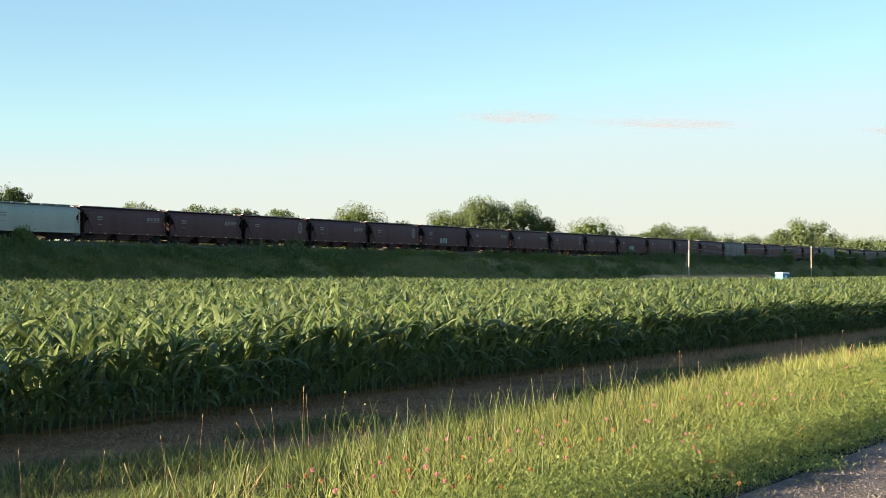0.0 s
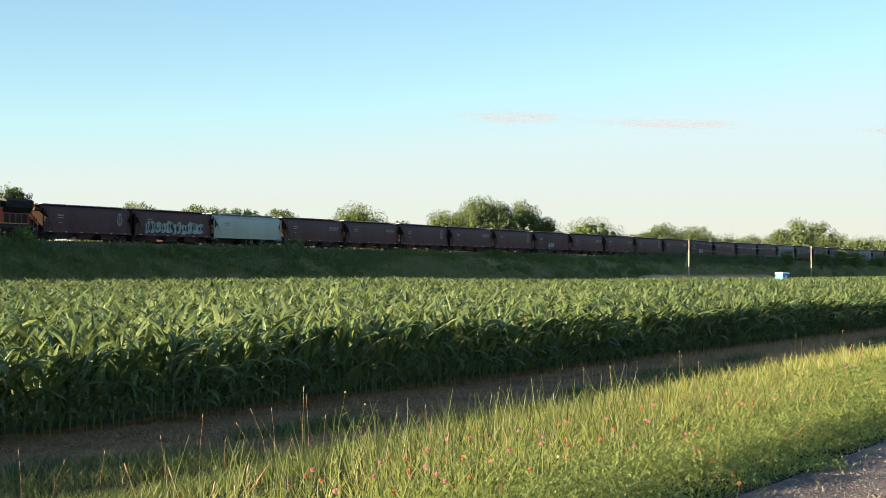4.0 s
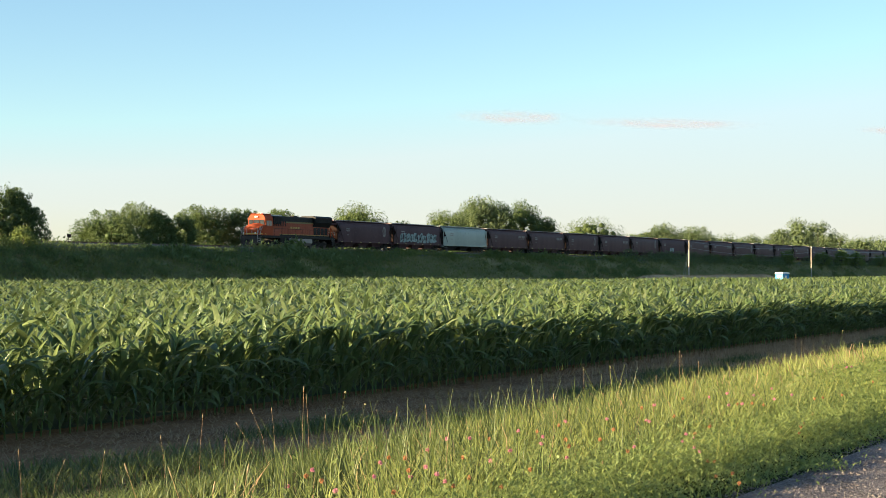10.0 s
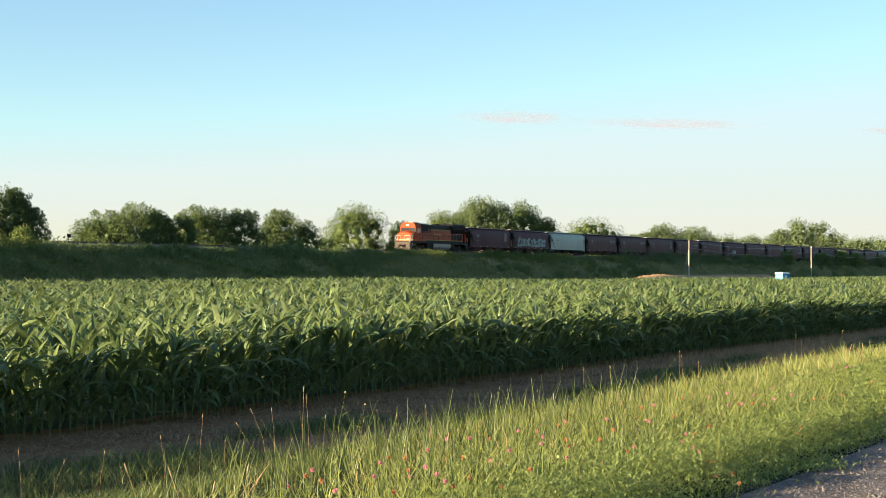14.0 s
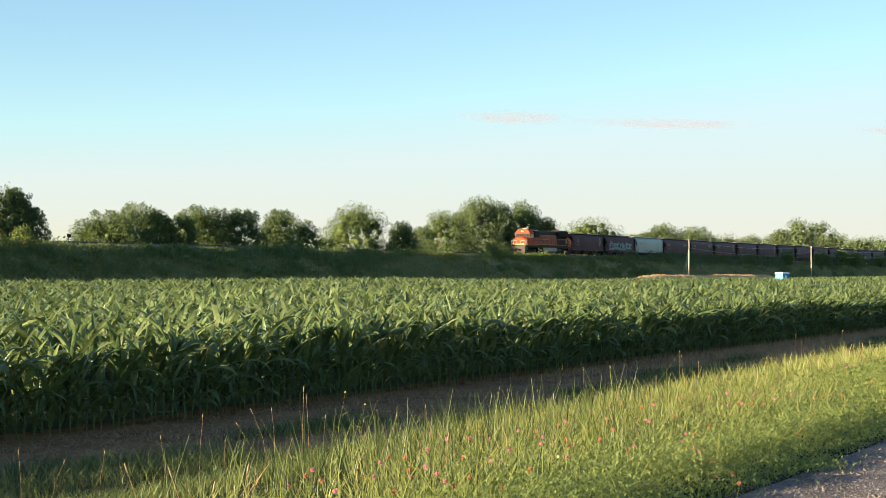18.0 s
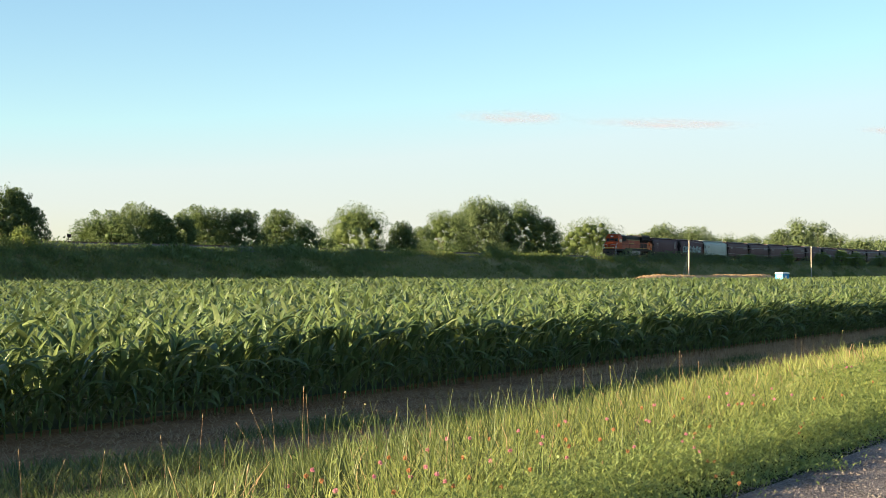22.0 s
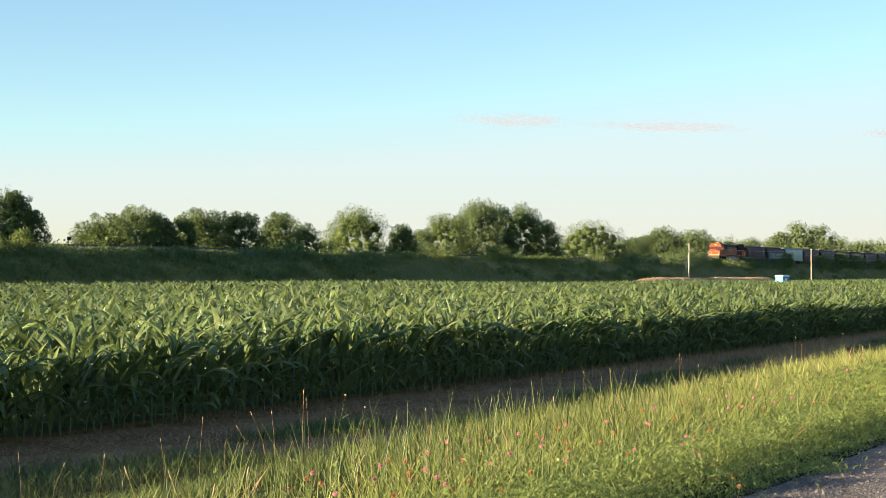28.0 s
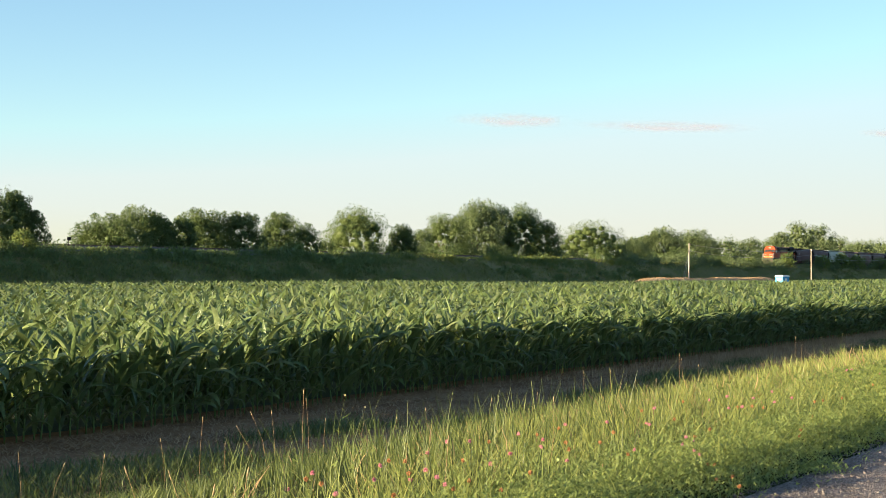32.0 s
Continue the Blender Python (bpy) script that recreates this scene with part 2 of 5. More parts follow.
def cloud_material():
    """Thin vapour: denser in the middle, torn towards its rim."""
    m = bpy.data.materials.new("thin_cloud")
    nt, bs, out = nodes_of(m)
    bs.inputs["Base Color"].default_value = (0.38, 0.36, 0.47, 1)
    bs.inputs["Roughness"].default_value, bs.inputs["Specular IOR Level"].default_value = 1.0, 0.0
    tr = nt.nodes.new("ShaderNodeBsdfTransparent")
    mx = nt.nodes.new("ShaderNodeMixShader")
    n = ramp(nt, tex_noise(nt, 2.2, 5, 0.6, (1.6, 1, 0.5)), 0.25, 0.7)
    c = nt.nodes.new("ShaderNodeTexCoord")
    g = nt.nodes.new("ShaderNodeTexGradient")
    g.gradient_type = "QUADRATIC_SPHERE"
    nt.links.new(c.outputs["Object"], g.inputs["Vector"])
    r = nt.nodes.new("ShaderNodeMath")
    r.operation = "MULTIPLY"
    nt.links.new(n, r.inputs[0])
    nt.links.new(ramp(nt, g.outputs["Fac"], 0.0, 0.4), r.inputs[1])
    k = nt.nodes.new("ShaderNodeMath")
    k.operation = "MULTIPLY"
    nt.links.new(r.outputs[0], k.inputs[0])
    k.inputs[1].default_value = 0.75
    nt.links.new(k.outputs[0], mx.inputs[0])
    nt.links.new(tr.outputs[0], mx.inputs[1])
    nt.links.new(bs.outputs[0], mx.inputs[2])
    nt.links.new(mx.outputs[0], out.inputs["Surface"])
    return m


M_CLOUD = cloud_material()


# ---- mesh helpers ----
def link_mesh(name, bm, material, smooth=False):
    me = bpy.data.meshes.new(name)
    bm.normal_update()
    bm.to_mesh(me)
    bm.free()
    if material:
        me.materials.append(material)
    if smooth:
        me.shade_smooth()
    return me


def part(name, bm, material, parent, label="", smooth=False):
    if smooth:
        for e in bm.edges:
            e.smooth = len(e.link_faces) == 2 and e.calc_face_angle(0) < 0.75
    ob = new(name, link_mesh(name, bm, material, smooth))
    ob.parent = parent
    return tagged(ob, label)


def box(bm, x0, x1, y0, y1, z0, z1, bevel=0.0):
    v = bmesh.ops.create_cube(bm, size=1.0)["verts"]
    bmesh.ops.scale(bm, vec=(x1 - x0, y1 - y0, z1 - z0), verts=v)
    bmesh.ops.translate(bm, vec=((x0 + x1) / 2, (y0 + y1) / 2, (z0 + z1) / 2), verts=v)
    if bevel:
        es = list({e for q in v for e in q.link_edges})
        bmesh.ops.bevel(bm, geom=es, offset=bevel, segments=1, affect="EDGES")
    return bm


def boxes(*rows, bevel=0.0):
    bm = bmesh.new()
    for r in rows:
        box(bm, *r, bevel=bevel)
    return bm


def rod(bm, a, b, r0, r1=None, n=6):
    """A round bar from a to b."""
    a, b = Vector(a), Vector(b)
    r1 = r0 if r1 is None else r1
    q = (b - a).to_track_quat("Z", "Y").to_matrix()
    ring = lambda c, r: [bm.verts.new(c + q @ Vector((r * math.cos(k * math.tau / n), r * math.sin(k * math.tau / n), 0))) for k in range(n)]
    p, t = ring(a, r0), ring(b, r1)
    for k in range(n):
        bm.faces.new((p[k], p[(k + 1) % n], t[(k + 1) % n], t[k]))
    bm.faces.new(p[::-1]), bm.faces.new(t)
    return bm


def rods(*rows, n=6):
    bm = bmesh.new()
    for r in rows:
        rod(bm, *r, n=n)
    return bm


def loft(bm, rings, caps=True):
    """Skin closed rings of points of equal count."""
    rs = [[bm.verts.new(p) for p in r] for r in rings]
    n = len(rs[0])
    for a, b in zip(rs, rs[1:]):
        for k in range(n):
            bm.faces.new((a[k], a[(k + 1) % n], b[(k + 1) % n], b[k]))
    if caps:
        bm.faces.new(rs[0][::-1]), bm.faces.new(rs[-1])
    bmesh.ops.recalc_face_normals(bm, faces=bm.faces)
    return bm


def wheel_bm(r, width, y, x=0.0, z=None):
    """A flanged wheel disc standing across y."""
    z = r if z is None else z
    bm = bmesh.new()
    prof = ((0.0, 0.10), (0.0, 0.16), (-0.03, r * 0.75), (0.0, r * 0.80), (0.0, r), (width, r), (width, r + 0.028), (width + 0.03, r + 0.028), (width + 0.03, 0.16), (width + 0.06, 0.10))
    loft(bm, [[(x + q * math.cos(k * math.tau / 20), y + dy, z + q * math.sin(k * math.tau / 20)) for k in range(20)] for dy, q in prof])
    return bm


def raw_mesh(name, verts, faces, material, smooth=False):
    """A big mesh from arrays; every face has the same count of corners."""
    verts, faces = np.asarray(verts, np.float32), np.asarray(faces, np.int32)
    me = bpy.data.meshes.new(name)
    n, k = faces.shape
    me.vertices.add(len(verts))
    me.vertices.foreach_set("co", verts.ravel())
    me.loops.add(n * k)
    me.loops.foreach_set("vertex_index", faces.ravel())
    me.polygons.add(n)
    me.polygons.foreach_set("loop_start", np.arange(n, dtype=np.int32) * k)
    if smooth:
        me.polygons.foreach_set("use_smooth", np.ones(n, dtype=bool))
    me.update(calc_edges=True)
    me.validate()
    me.materials.append(material)
    return me


def spread_mesh(name, tv, tf, at, turn, size, material, lean=None, smooth=False):
    """One mesh with a template set out many times: at (n,3), turn (n), size (n) or (n,3), lean (n,2)."""
    at, turn = np.asarray(at, float), np.asarray(turn, float)
    n = len(at)
    sz = np.asarray(size, float)
    sz = np.repeat(sz[:, None], 3, 1) if sz.ndim == 1 else sz
    v = tv[None] * sz[:, None, :]
    c, s = np.cos(turn)[:, None], np.sin(turn)[:, None]
    x, y, z = v[..., 0] * c - v[..., 1] * s, v[..., 0] * s + v[..., 1] * c, v[..., 2]
    if lean is not None:
        x, y = x + z * lean[:, :1], y + z * lean[:, 1:]
    out = np.stack([x, y, z], -1) + at[:, None, :]
    f = tf[None] + (np.arange(n) * len(tv))[:, None, None]
    return raw_mesh(name, out.reshape(-1, 3), f.reshape(-1, tf.shape[1]), material, smooth)


def ws_grid(name, ws, ss, zf, material, smooth=True):
    W, S = np.meshgrid(np.asarray(ws, float), np.asarray(ss, float), indexing="ij")
    v = PA(W, S, zf(W, S)).reshape(-1, 3)
    a, b = W.shape
    i = (np.arange(a - 1)[:, None] * b + np.arange(b - 1)[None]).ravel()
    return new(name, raw_mesh(name, v, np.stack([i, i + 1, i + b + 1, i + b], -1), material, smooth))


# ---- the ground ----
def build_ground():
    rng = np.random.default_rng(3)
    ss = np.concatenate([[-3000, -1200, -400, -150], np.arange(-60, 110, 2.0), np.arange(110, 420, 10.0), [450, 500, 600, 700, 900, 1300, 2000, 3400]])

    def road_z(w, s):
        return 1.16 - 0.004 * w * w * 0.6 + 0.006 * np.sin(s * 1.7) * np.sin(w * 3.1)
    tagged(ws_grid("road", np.arange(-4.2, 3.71, 0.35), ss, road_z, M_GRAVEL), "grey gravel farm road with loose stones", "road", kind="structure")

    def wavy(w, s):
        return ground_z(w, s) + 0.025 * np.sin(s * 0.9 + w) * np.sin(w * 1.3 - s * 0.3) * (w < 60) - 0.07 * sstep(3.9, 3.3, w)
    tagged(ws_grid("verge", np.concatenate([np.arange(3.4, 13.2, 0.4)]), ss, wavy, M_VERGE), "grassy roadside bank sloping down to the field", "ground", kind="structure")
    tagged(ws_grid("field_edge", np.concatenate([np.arange(13.0, 18.9, 0.35)]), ss, lambda w, s: wavy(w, s) + 0.004, M_DIRT), "brown strip of dead grass and soil beside the corn", "ground", kind="structure")
    tagged(ws_grid("field", np.concatenate([np.arange(18.6, 60, 4.0), np.arange(60, 136, 4.0)]), ss, wavy, M_FIELD), "dark field soil under the corn", "ground", kind="structure")
    ws_out = [-3000, -900, -200, -60, -20, -8, -4.0]
    tagged(ws_grid("ground", ws_out, ss, lambda w, s: 1.10 - 0.40 * sstep(-5, -12, w) + 0 * s, M_BANK), "open grassland behind the road", "ground", kind="structure")

    def bank_z(w, s):
        top = rail_z(s) - 0.95
        low = ground_z(np.minimum(w, 130.0), s)
        up = low + (top - low) * np.clip((w - 129.0) / 9.0, 0, 1)
        down = top + (0.4 - top) * np.clip((w - 149.5) / 8.0, 0, 1)
        rough = 0.22 * np.sin(s * 0.31 + w * 0.7) * np.sin(s * 0.083 + 1) * ((w > 127) & (w < 138))
        return np.where(w < 144, up, down) + rough
    bs = np.concatenate([[-3000, -1000, -300], np.arange(-80, 900, 6.0), [1000, 1300, 2000, 3400]])
    tagged(ws_grid("embankment", np.concatenate([np.arange(126, 160, 1.0), [175, 220, 400, 900, 1800, 4000]]), bs, bank_z, M_BANK), "weedy green railway embankment", "embankment", kind="structure")

    def dry_z(w, s):
        ends = sstep(276, 285, s) * sstep(368, 350, s)
        bump = np.sin(np.pi * np.clip((w - 105.2) / 8.0, 0, 1)) ** 0.7
        return ground_z(w, s) - 0.1 + (1.34 + 0.16 * sstep(298, 288, s) + 0.06 * np.sin(s * 0.23 + w) + 0.05 * np.sin(s * 0.61 - 0.4 * w) - ground_z(w, s)) * bump * ends
    tagged(ws_grid("dry_strip", np.arange(105.0, 113.6, 0.5), np.arange(268, 372, 2.0), dry_z, M_DRY), "low mound of dry tan grass beyond the corn", "ground", kind="structure")
    n = 9000
    w, s = rng.uniform(105.6, 112.6, n), rng.uniform(279, 365, n)
    tv = np.array([(0, -0.03, 0), (0, 0.03, 0), (0.2, 0.02, 0.6), (0.35, 0.0, 1.0)], float)
    h = rng.uniform(0.10, 0.26, n)
    me = spread_mesh("mound_grass", tv, np.array([(0, 1, 2, 3)]), PA(w, s, dry_z(w, s) - 0.03), rng.uniform(0, math.tau, n), np.stack([h, rng.uniform(0.6, 1.6, n), h], -1), M_STRAW)
    tagged(new("mound_grass", me), "dry tan grass standing on the mound", "dead grass", kind="stuff")

    def ballast_z(w, s):
        d = np.abs(w - RAIL_W)
        return rail_z(s) - 0.19 - 0.9 * np.clip((d - 1.75) / 2.2, 0, 1) + 0.03 * np.sin(s * 2.3 + w * 5)
    tagged(ws_grid("track_bed", RAIL_W + np.array([-4.1, -3.3, -2.6, -1.75, -0.8, 0, 0.8, 1.75, 2.6, 3.3, 4.1]), np.concatenate([np.arange(-80, 900, 3.0), [1300, 2500]]), ballast_z, M_BALLAST), "grey crushed stone ballast", "track", kind="structure")
    for side in (-1, 1):
        bm = bmesh.new()
        prof = ((-0.075, -0.17), (0.075, -0.17), (0.02, -0.13), (0.02, -0.045), (0.036, -0.03), (0.036, 0.0), (-0.036, 0.0), (-0.036, -0.03), (-0.02, -0.045), (-0.02, -0.13))
        loft(bm, [[P(RAIL_W + side * 0.755 + a, s, float(rail_z(s)) + b) for a, b in prof] for s in (-80, 300, 900, 2500)])
        tagged(new("rail", link_mesh("rail", bm, M_RAIL)), "rusty brown steel rail", "rail", "rails", "structure")
    tie = np.array([(x, y, z) for x in (-0.11, 0.11) for y in (-1.3, 1.3) for z in (-0.2, 0)], float)
    tf = np.array([(1, 3, 7, 5), (0, 1, 5, 4), (2, 6, 7, 3), (0, 2, 3, 1), (4, 5, 7, 6)])
    s = np.arange(40, 620, 0.55)
    me = spread_mesh("railway_ties", tie, tf, PA(np.full_like(s, RAIL_W), s, rail_z(s) - 0.165), np.full_like(s, math.pi / 2 - PHI), rng.uniform(0.97, 1.03, len(s)), M_TIE)
    tagged(new("railway_ties", me), "dark wooden railway ties in ballast", "railway tie", kind="stuff")


build_ground()


# ---- the corn ----
def leaf_strip(length, width, up, bend, segs, az, z0, twist, wide=True):
    """A blade that leaves the stalk steeply, arches over and hangs; folded along its midrib where wide."""
    pts, fs = [], []
    r, z, ds = 0.01, z0, length / segs
    cols = (-1, 0, 1) if wide else (-1, 1)
    for k in range(segs + 1):
        t = k / segs
        wd = width * (math.sin(math.pi * (0.18 + 0.80 * t)) ** 0.75 if k < segs else 0.06)
        th = up - bend * t ** 1.1
        tw = twist * t
        for c in cols:
            y = c * wd * 0.5 * math.cos(tw)
            lift = c * wd * 0.5 * math.sin(tw) + (0.0 if c == 0 or not wide else 0.18 * wd)
            rr, zz = r - lift * math.sin(th), z + lift * math.cos(th)
            pts.append((rr * math.cos(az) - y * math.sin(az), rr * math.sin(az) + y * math.cos(az), zz))
        r, z = r + ds * math.cos(th), z + ds * math.sin(th)
    n = len(cols)
    for k in range(segs):
        for j in range(n - 1):
            a = k * n + j
            fs.append((a, a + 1, a + n + 1, a + n))
    return pts, fs


def corn_template(rng, height, leaves, segs, low=0.16, wide=True):
    pts, fs = [], []
    az = rng.uniform(0, math.tau)
    for k in range(leaves):
        f = low + (0.84 - low) * k / max(1, leaves - 1)
        az += math.pi + rng.uniform(-0.6, 0.6)
        ln = height * (1 if wide else 1.1) * (0.50 + 0.24 * math.sin(math.pi * min(1, f + 0.1))) * rng.uniform(0.85, 1.15) * (0.5 + 0.5 * min(1.0, f / 0.38))
        up, bend = radians(rng.uniform(48, 70) + 12 * f), radians(rng.uniform(25, 150))
        p, q = leaf_strip(ln, rng.uniform(0.088, 0.138) * (0.72 + 0.42 * f) * (1.08 if wide else 1.25), up, bend, segs, az, height * f * 0.80, rng.uniform(-0.9, 0.9), wide)
        fs += [tuple(i + len(pts) for i in c) for c in q]
        pts += p
    for k in range(1 if leaves < 6 else 2):  # the whorl
        p, q = leaf_strip(height * rng.uniform(0.30, 0.44), 0.085, radians(rng.uniform(62, 84)), radians(rng.uniform(5, 70)), segs, rng.uniform(0, 6.28), height * 0.70, rng.uniform(-1, 1), wide)
        fs += [tuple(i + len(pts) for i in c) for c in q]
        pts += p
    return np.array(pts), np.array(fs)


def stalk_template(height):
    bm = bmesh.new()
    rod(bm, (0, 0, -0.03), (0, 0, height * 0.5), 0.015, 0.012, 6)
    rod(bm, (0, 0, height * 0.5), (0, 0, height * 0.84), 0.012, 0.006, 6)
    for k in range(3):
        rod(bm, (0, 0, height * (0.1 + 0.13 * k)), (0, 0, height * (0.115 + 0.13 * k)), 0.018, 0.018, 6)
    return bm


def corn_height(w, s):
    """Taller and shorter patches of the crop; two hidden rows are lowered to light the front row."""
    # front row raised, the next two cut down so sun reaches its face
    row = 0.05 * sstep(18.3, 18.0, w) - (0.17 - 0.09 * sstep(30, 60, s)) * sstep(18.2, 18.5, w) * sstep(18.95, 18.7, w) - 0.06 * sstep(18.95, 19.2, w) * sstep(19.7, 19.5, w)
    return 1.0 + row + 0.05 * np.sin(s * 0.23 + w * 0.4) + 0.05 * np.sin(s * 0.071 - w * 0.13 + 2)


def build_corn():
    rng = np.random.default_rng(11)
    H = 1.38
    near = [corn_template(rng, H, 8, 6, 0.12) for _ in range(12)]
    # the front row, plant by plant
    stalk_me = link_mesh("stalk", stalk_template(H), M_STALK, True)
    leaf_me = [raw_mesh("leaves", v, f, M_CORN, True) for v, f in near]
    front = np.arange(14.0, 76.0, 0.205)
    for s0 in front:
        s, w = s0 + rng.uniform(-0.05, 0.05), CORN_W + rng.uniform(-0.04, 0.04)
        ob = new("corn_plant", stalk_me)
        z = rng.uniform(0.90, 1.06) * float(corn_height(w, s))
        ob.matrix_world = Matrix.LocRotScale(P(w, s, float(ground_z(w, s))), Euler((rng.normal(0, 0.05), rng.normal(0, 0.05), rng.uniform(0, 6.28))), (1, 1, z))
        tagged(ob, "young green corn plant at the field's edge", "corn plant", "front row of corn")
        lf = new("leaves", leaf_me[int(rng.integers(12))])
        lf.parent = ob

    def rows(w0, w1, gap, step, a, b):
        W, S = [], []
        w = w0
        while w < w1:
            s = np.arange(a * w - (13 if w < 24 else 5), b * w, step)
            s = s + rng.uniform(-0.3, 0.3, len(s)) * step
            W.append(w + rng.normal(0, 0.045, len(s)) + (rng.uniform(-0.3, 0.3, len(s)) * gap if gap > 1 else 0))
            S.append(s)
            w += gap if w < 23 or gap > 0.8 else 0.86
        return np.concatenate(W), np.concatenate(S)

    def plant(name, tmpl, W, S, label):
        pick = rng.integers(len(tmpl), size=len(W))
        vs, fs, off = [], [], 0
        for j, (tv, tf) in enumerate(tmpl):
            k = pick == j
            m = int(k.sum())
            at = PA(W[k], S[k], ground_z(W[k], S[k]))
            turn = rng.uniform(0, math.tau, m)
            h = corn_height(W[k], S[k]) * rng.uniform(0.74, 1.12, m)
            v = tv[None] * np.stack([np.ones(m), np.ones(m), h], -1)[:, None, :]
            c, sn = np.cos(turn)[:, None], np.sin(turn)[:, None]
            ln = rng.normal(0, 0.05, (2, m, 1))
            x, y, z = v[..., 0] * c - v[..., 1] * sn, v[..., 0] * sn + v[..., 1] * c, v[..., 2]
            out = np.stack([x + z * ln[0], y + z * ln[1], z], -1) + at[:, None]
            vs.append(out.reshape(-1, 3))
            fs.append((tf[None] + (np.arange(m) * len(tv))[:, None, None] + off).reshape(-1, 4))
            off += m * len(tv)
        me = raw_mesh(name, np.concatenate(vs), np.concatenate(fs), M_CORN, True)
        tagged(new(name, me), label, "corn", kind="stuff")

    W, S = rows(CORN_W + 0.76, 19.5, 0.76, 0.30, 1.02, 4.35)
    plant("corn_rows", near, W, S, "dense rows of young green corn")
    mid = [corn_template(rng, H, 5, 5, 0.3, True) for _ in range(10)]
    W, S = rows(CORN_W + 0.76 * 3, 22.2, 0.76, 0.30, 1.02, 4.35)
    plant("inner_corn_rows", mid, W, S, "dense rows of young green corn behind the edge")
    W2, S2 = rows(CORN_W, CORN_W + 0.1, 0.76, 0.21, 5.02, 7.2)
    W4, S4 = rows(CORN_W, CORN_W + 0.1, 0.76, 0.21, 0.0, 0.77)
    W3, S3 = rows(CORN_W + 0.76, CORN_W + 3.9, 0.76, 0.26, 4.95, 6.8)
    top = [corn_template(rng, H * 0.93, 5, 5, 0.42, False) for _ in range(12)]
    W, S = rows(22.36, 46, 0.76, 0.33, 1.04, 4.3)
    plant("corn_stand", top, np.concatenate([W, W2, W3, W4]), np.concatenate([S, S2, S3, S4]), "green corn canopy in full leaf")
    far = [corn_template(rng, H * 0.86, 4, 2, 0.58, False) for _ in range(6)]
    for t in range(6):
        far[t][0][:, :2] *= 1.4
    W, S = rows(46, CORN_END, 1.0, 0.82, 1.04, 4.4)
    plant("distant_corn", far, W, S, "green corn canopy stretching to the bank")


build_corn()


# ---- trees ----
def leaf_cloud(rng, centres, radii, count, size, axis=None):
    """Leaf sprays scattered softly through clumps; they point outwards from the axis and upwards."""
    pick = rng.choice(len(centres), count, p=radii ** 2 / (radii ** 2).sum())
    d = rng.normal(size=(count, 3))
    d *= np.minimum(1.0, 1.7 / np.linalg.norm(d, axis=1))[:, None]
    at = centres[pick] + d * (radii[pick] * 0.62)[:, None]
    out = (centres[pick] - axis if axis is not None else d) * np.array([1, 1, 0.3])
    out = out / (np.linalg.norm(out, axis=1)[:, None] + 1e-6)
    t = out * 0.55 + rng.normal(0, 0.6, (count, 3)) + np.array([0, 0, 0.35])
    t /= np.linalg.norm(t, axis=1)[:, None]
    b = np.cross(t, rng.normal(size=(count, 3)))
    b /= np.linalg.norm(b, axis=1)[:, None] + 1e-9
    L, B = size * rng.uniform(0.6, 1.5, (count, 1)), size * rng.uniform(0.3, 0.62, (count, 1))
    v = np.stack([at - t * L * 0.4 + b * B * 0.5, at + t * L * 0.6, at - t * L * 0.4 - b * B * 0.5], 1)
    return v.reshape(-1, 3), np.arange(count * 3).reshape(-1, 3)


def clump_template():
    bm = bmesh.new()
    bmesh.ops.create_icosphere(bm, subdivisions=1, radius=1.0)
    bm.verts.index_update()
    out = np.array([v.co[:] for v in bm.verts]), np.array([[v.index for v in f.verts] for f in bm.faces])
    bm.free()
    return out


CLUMP = clump_template()


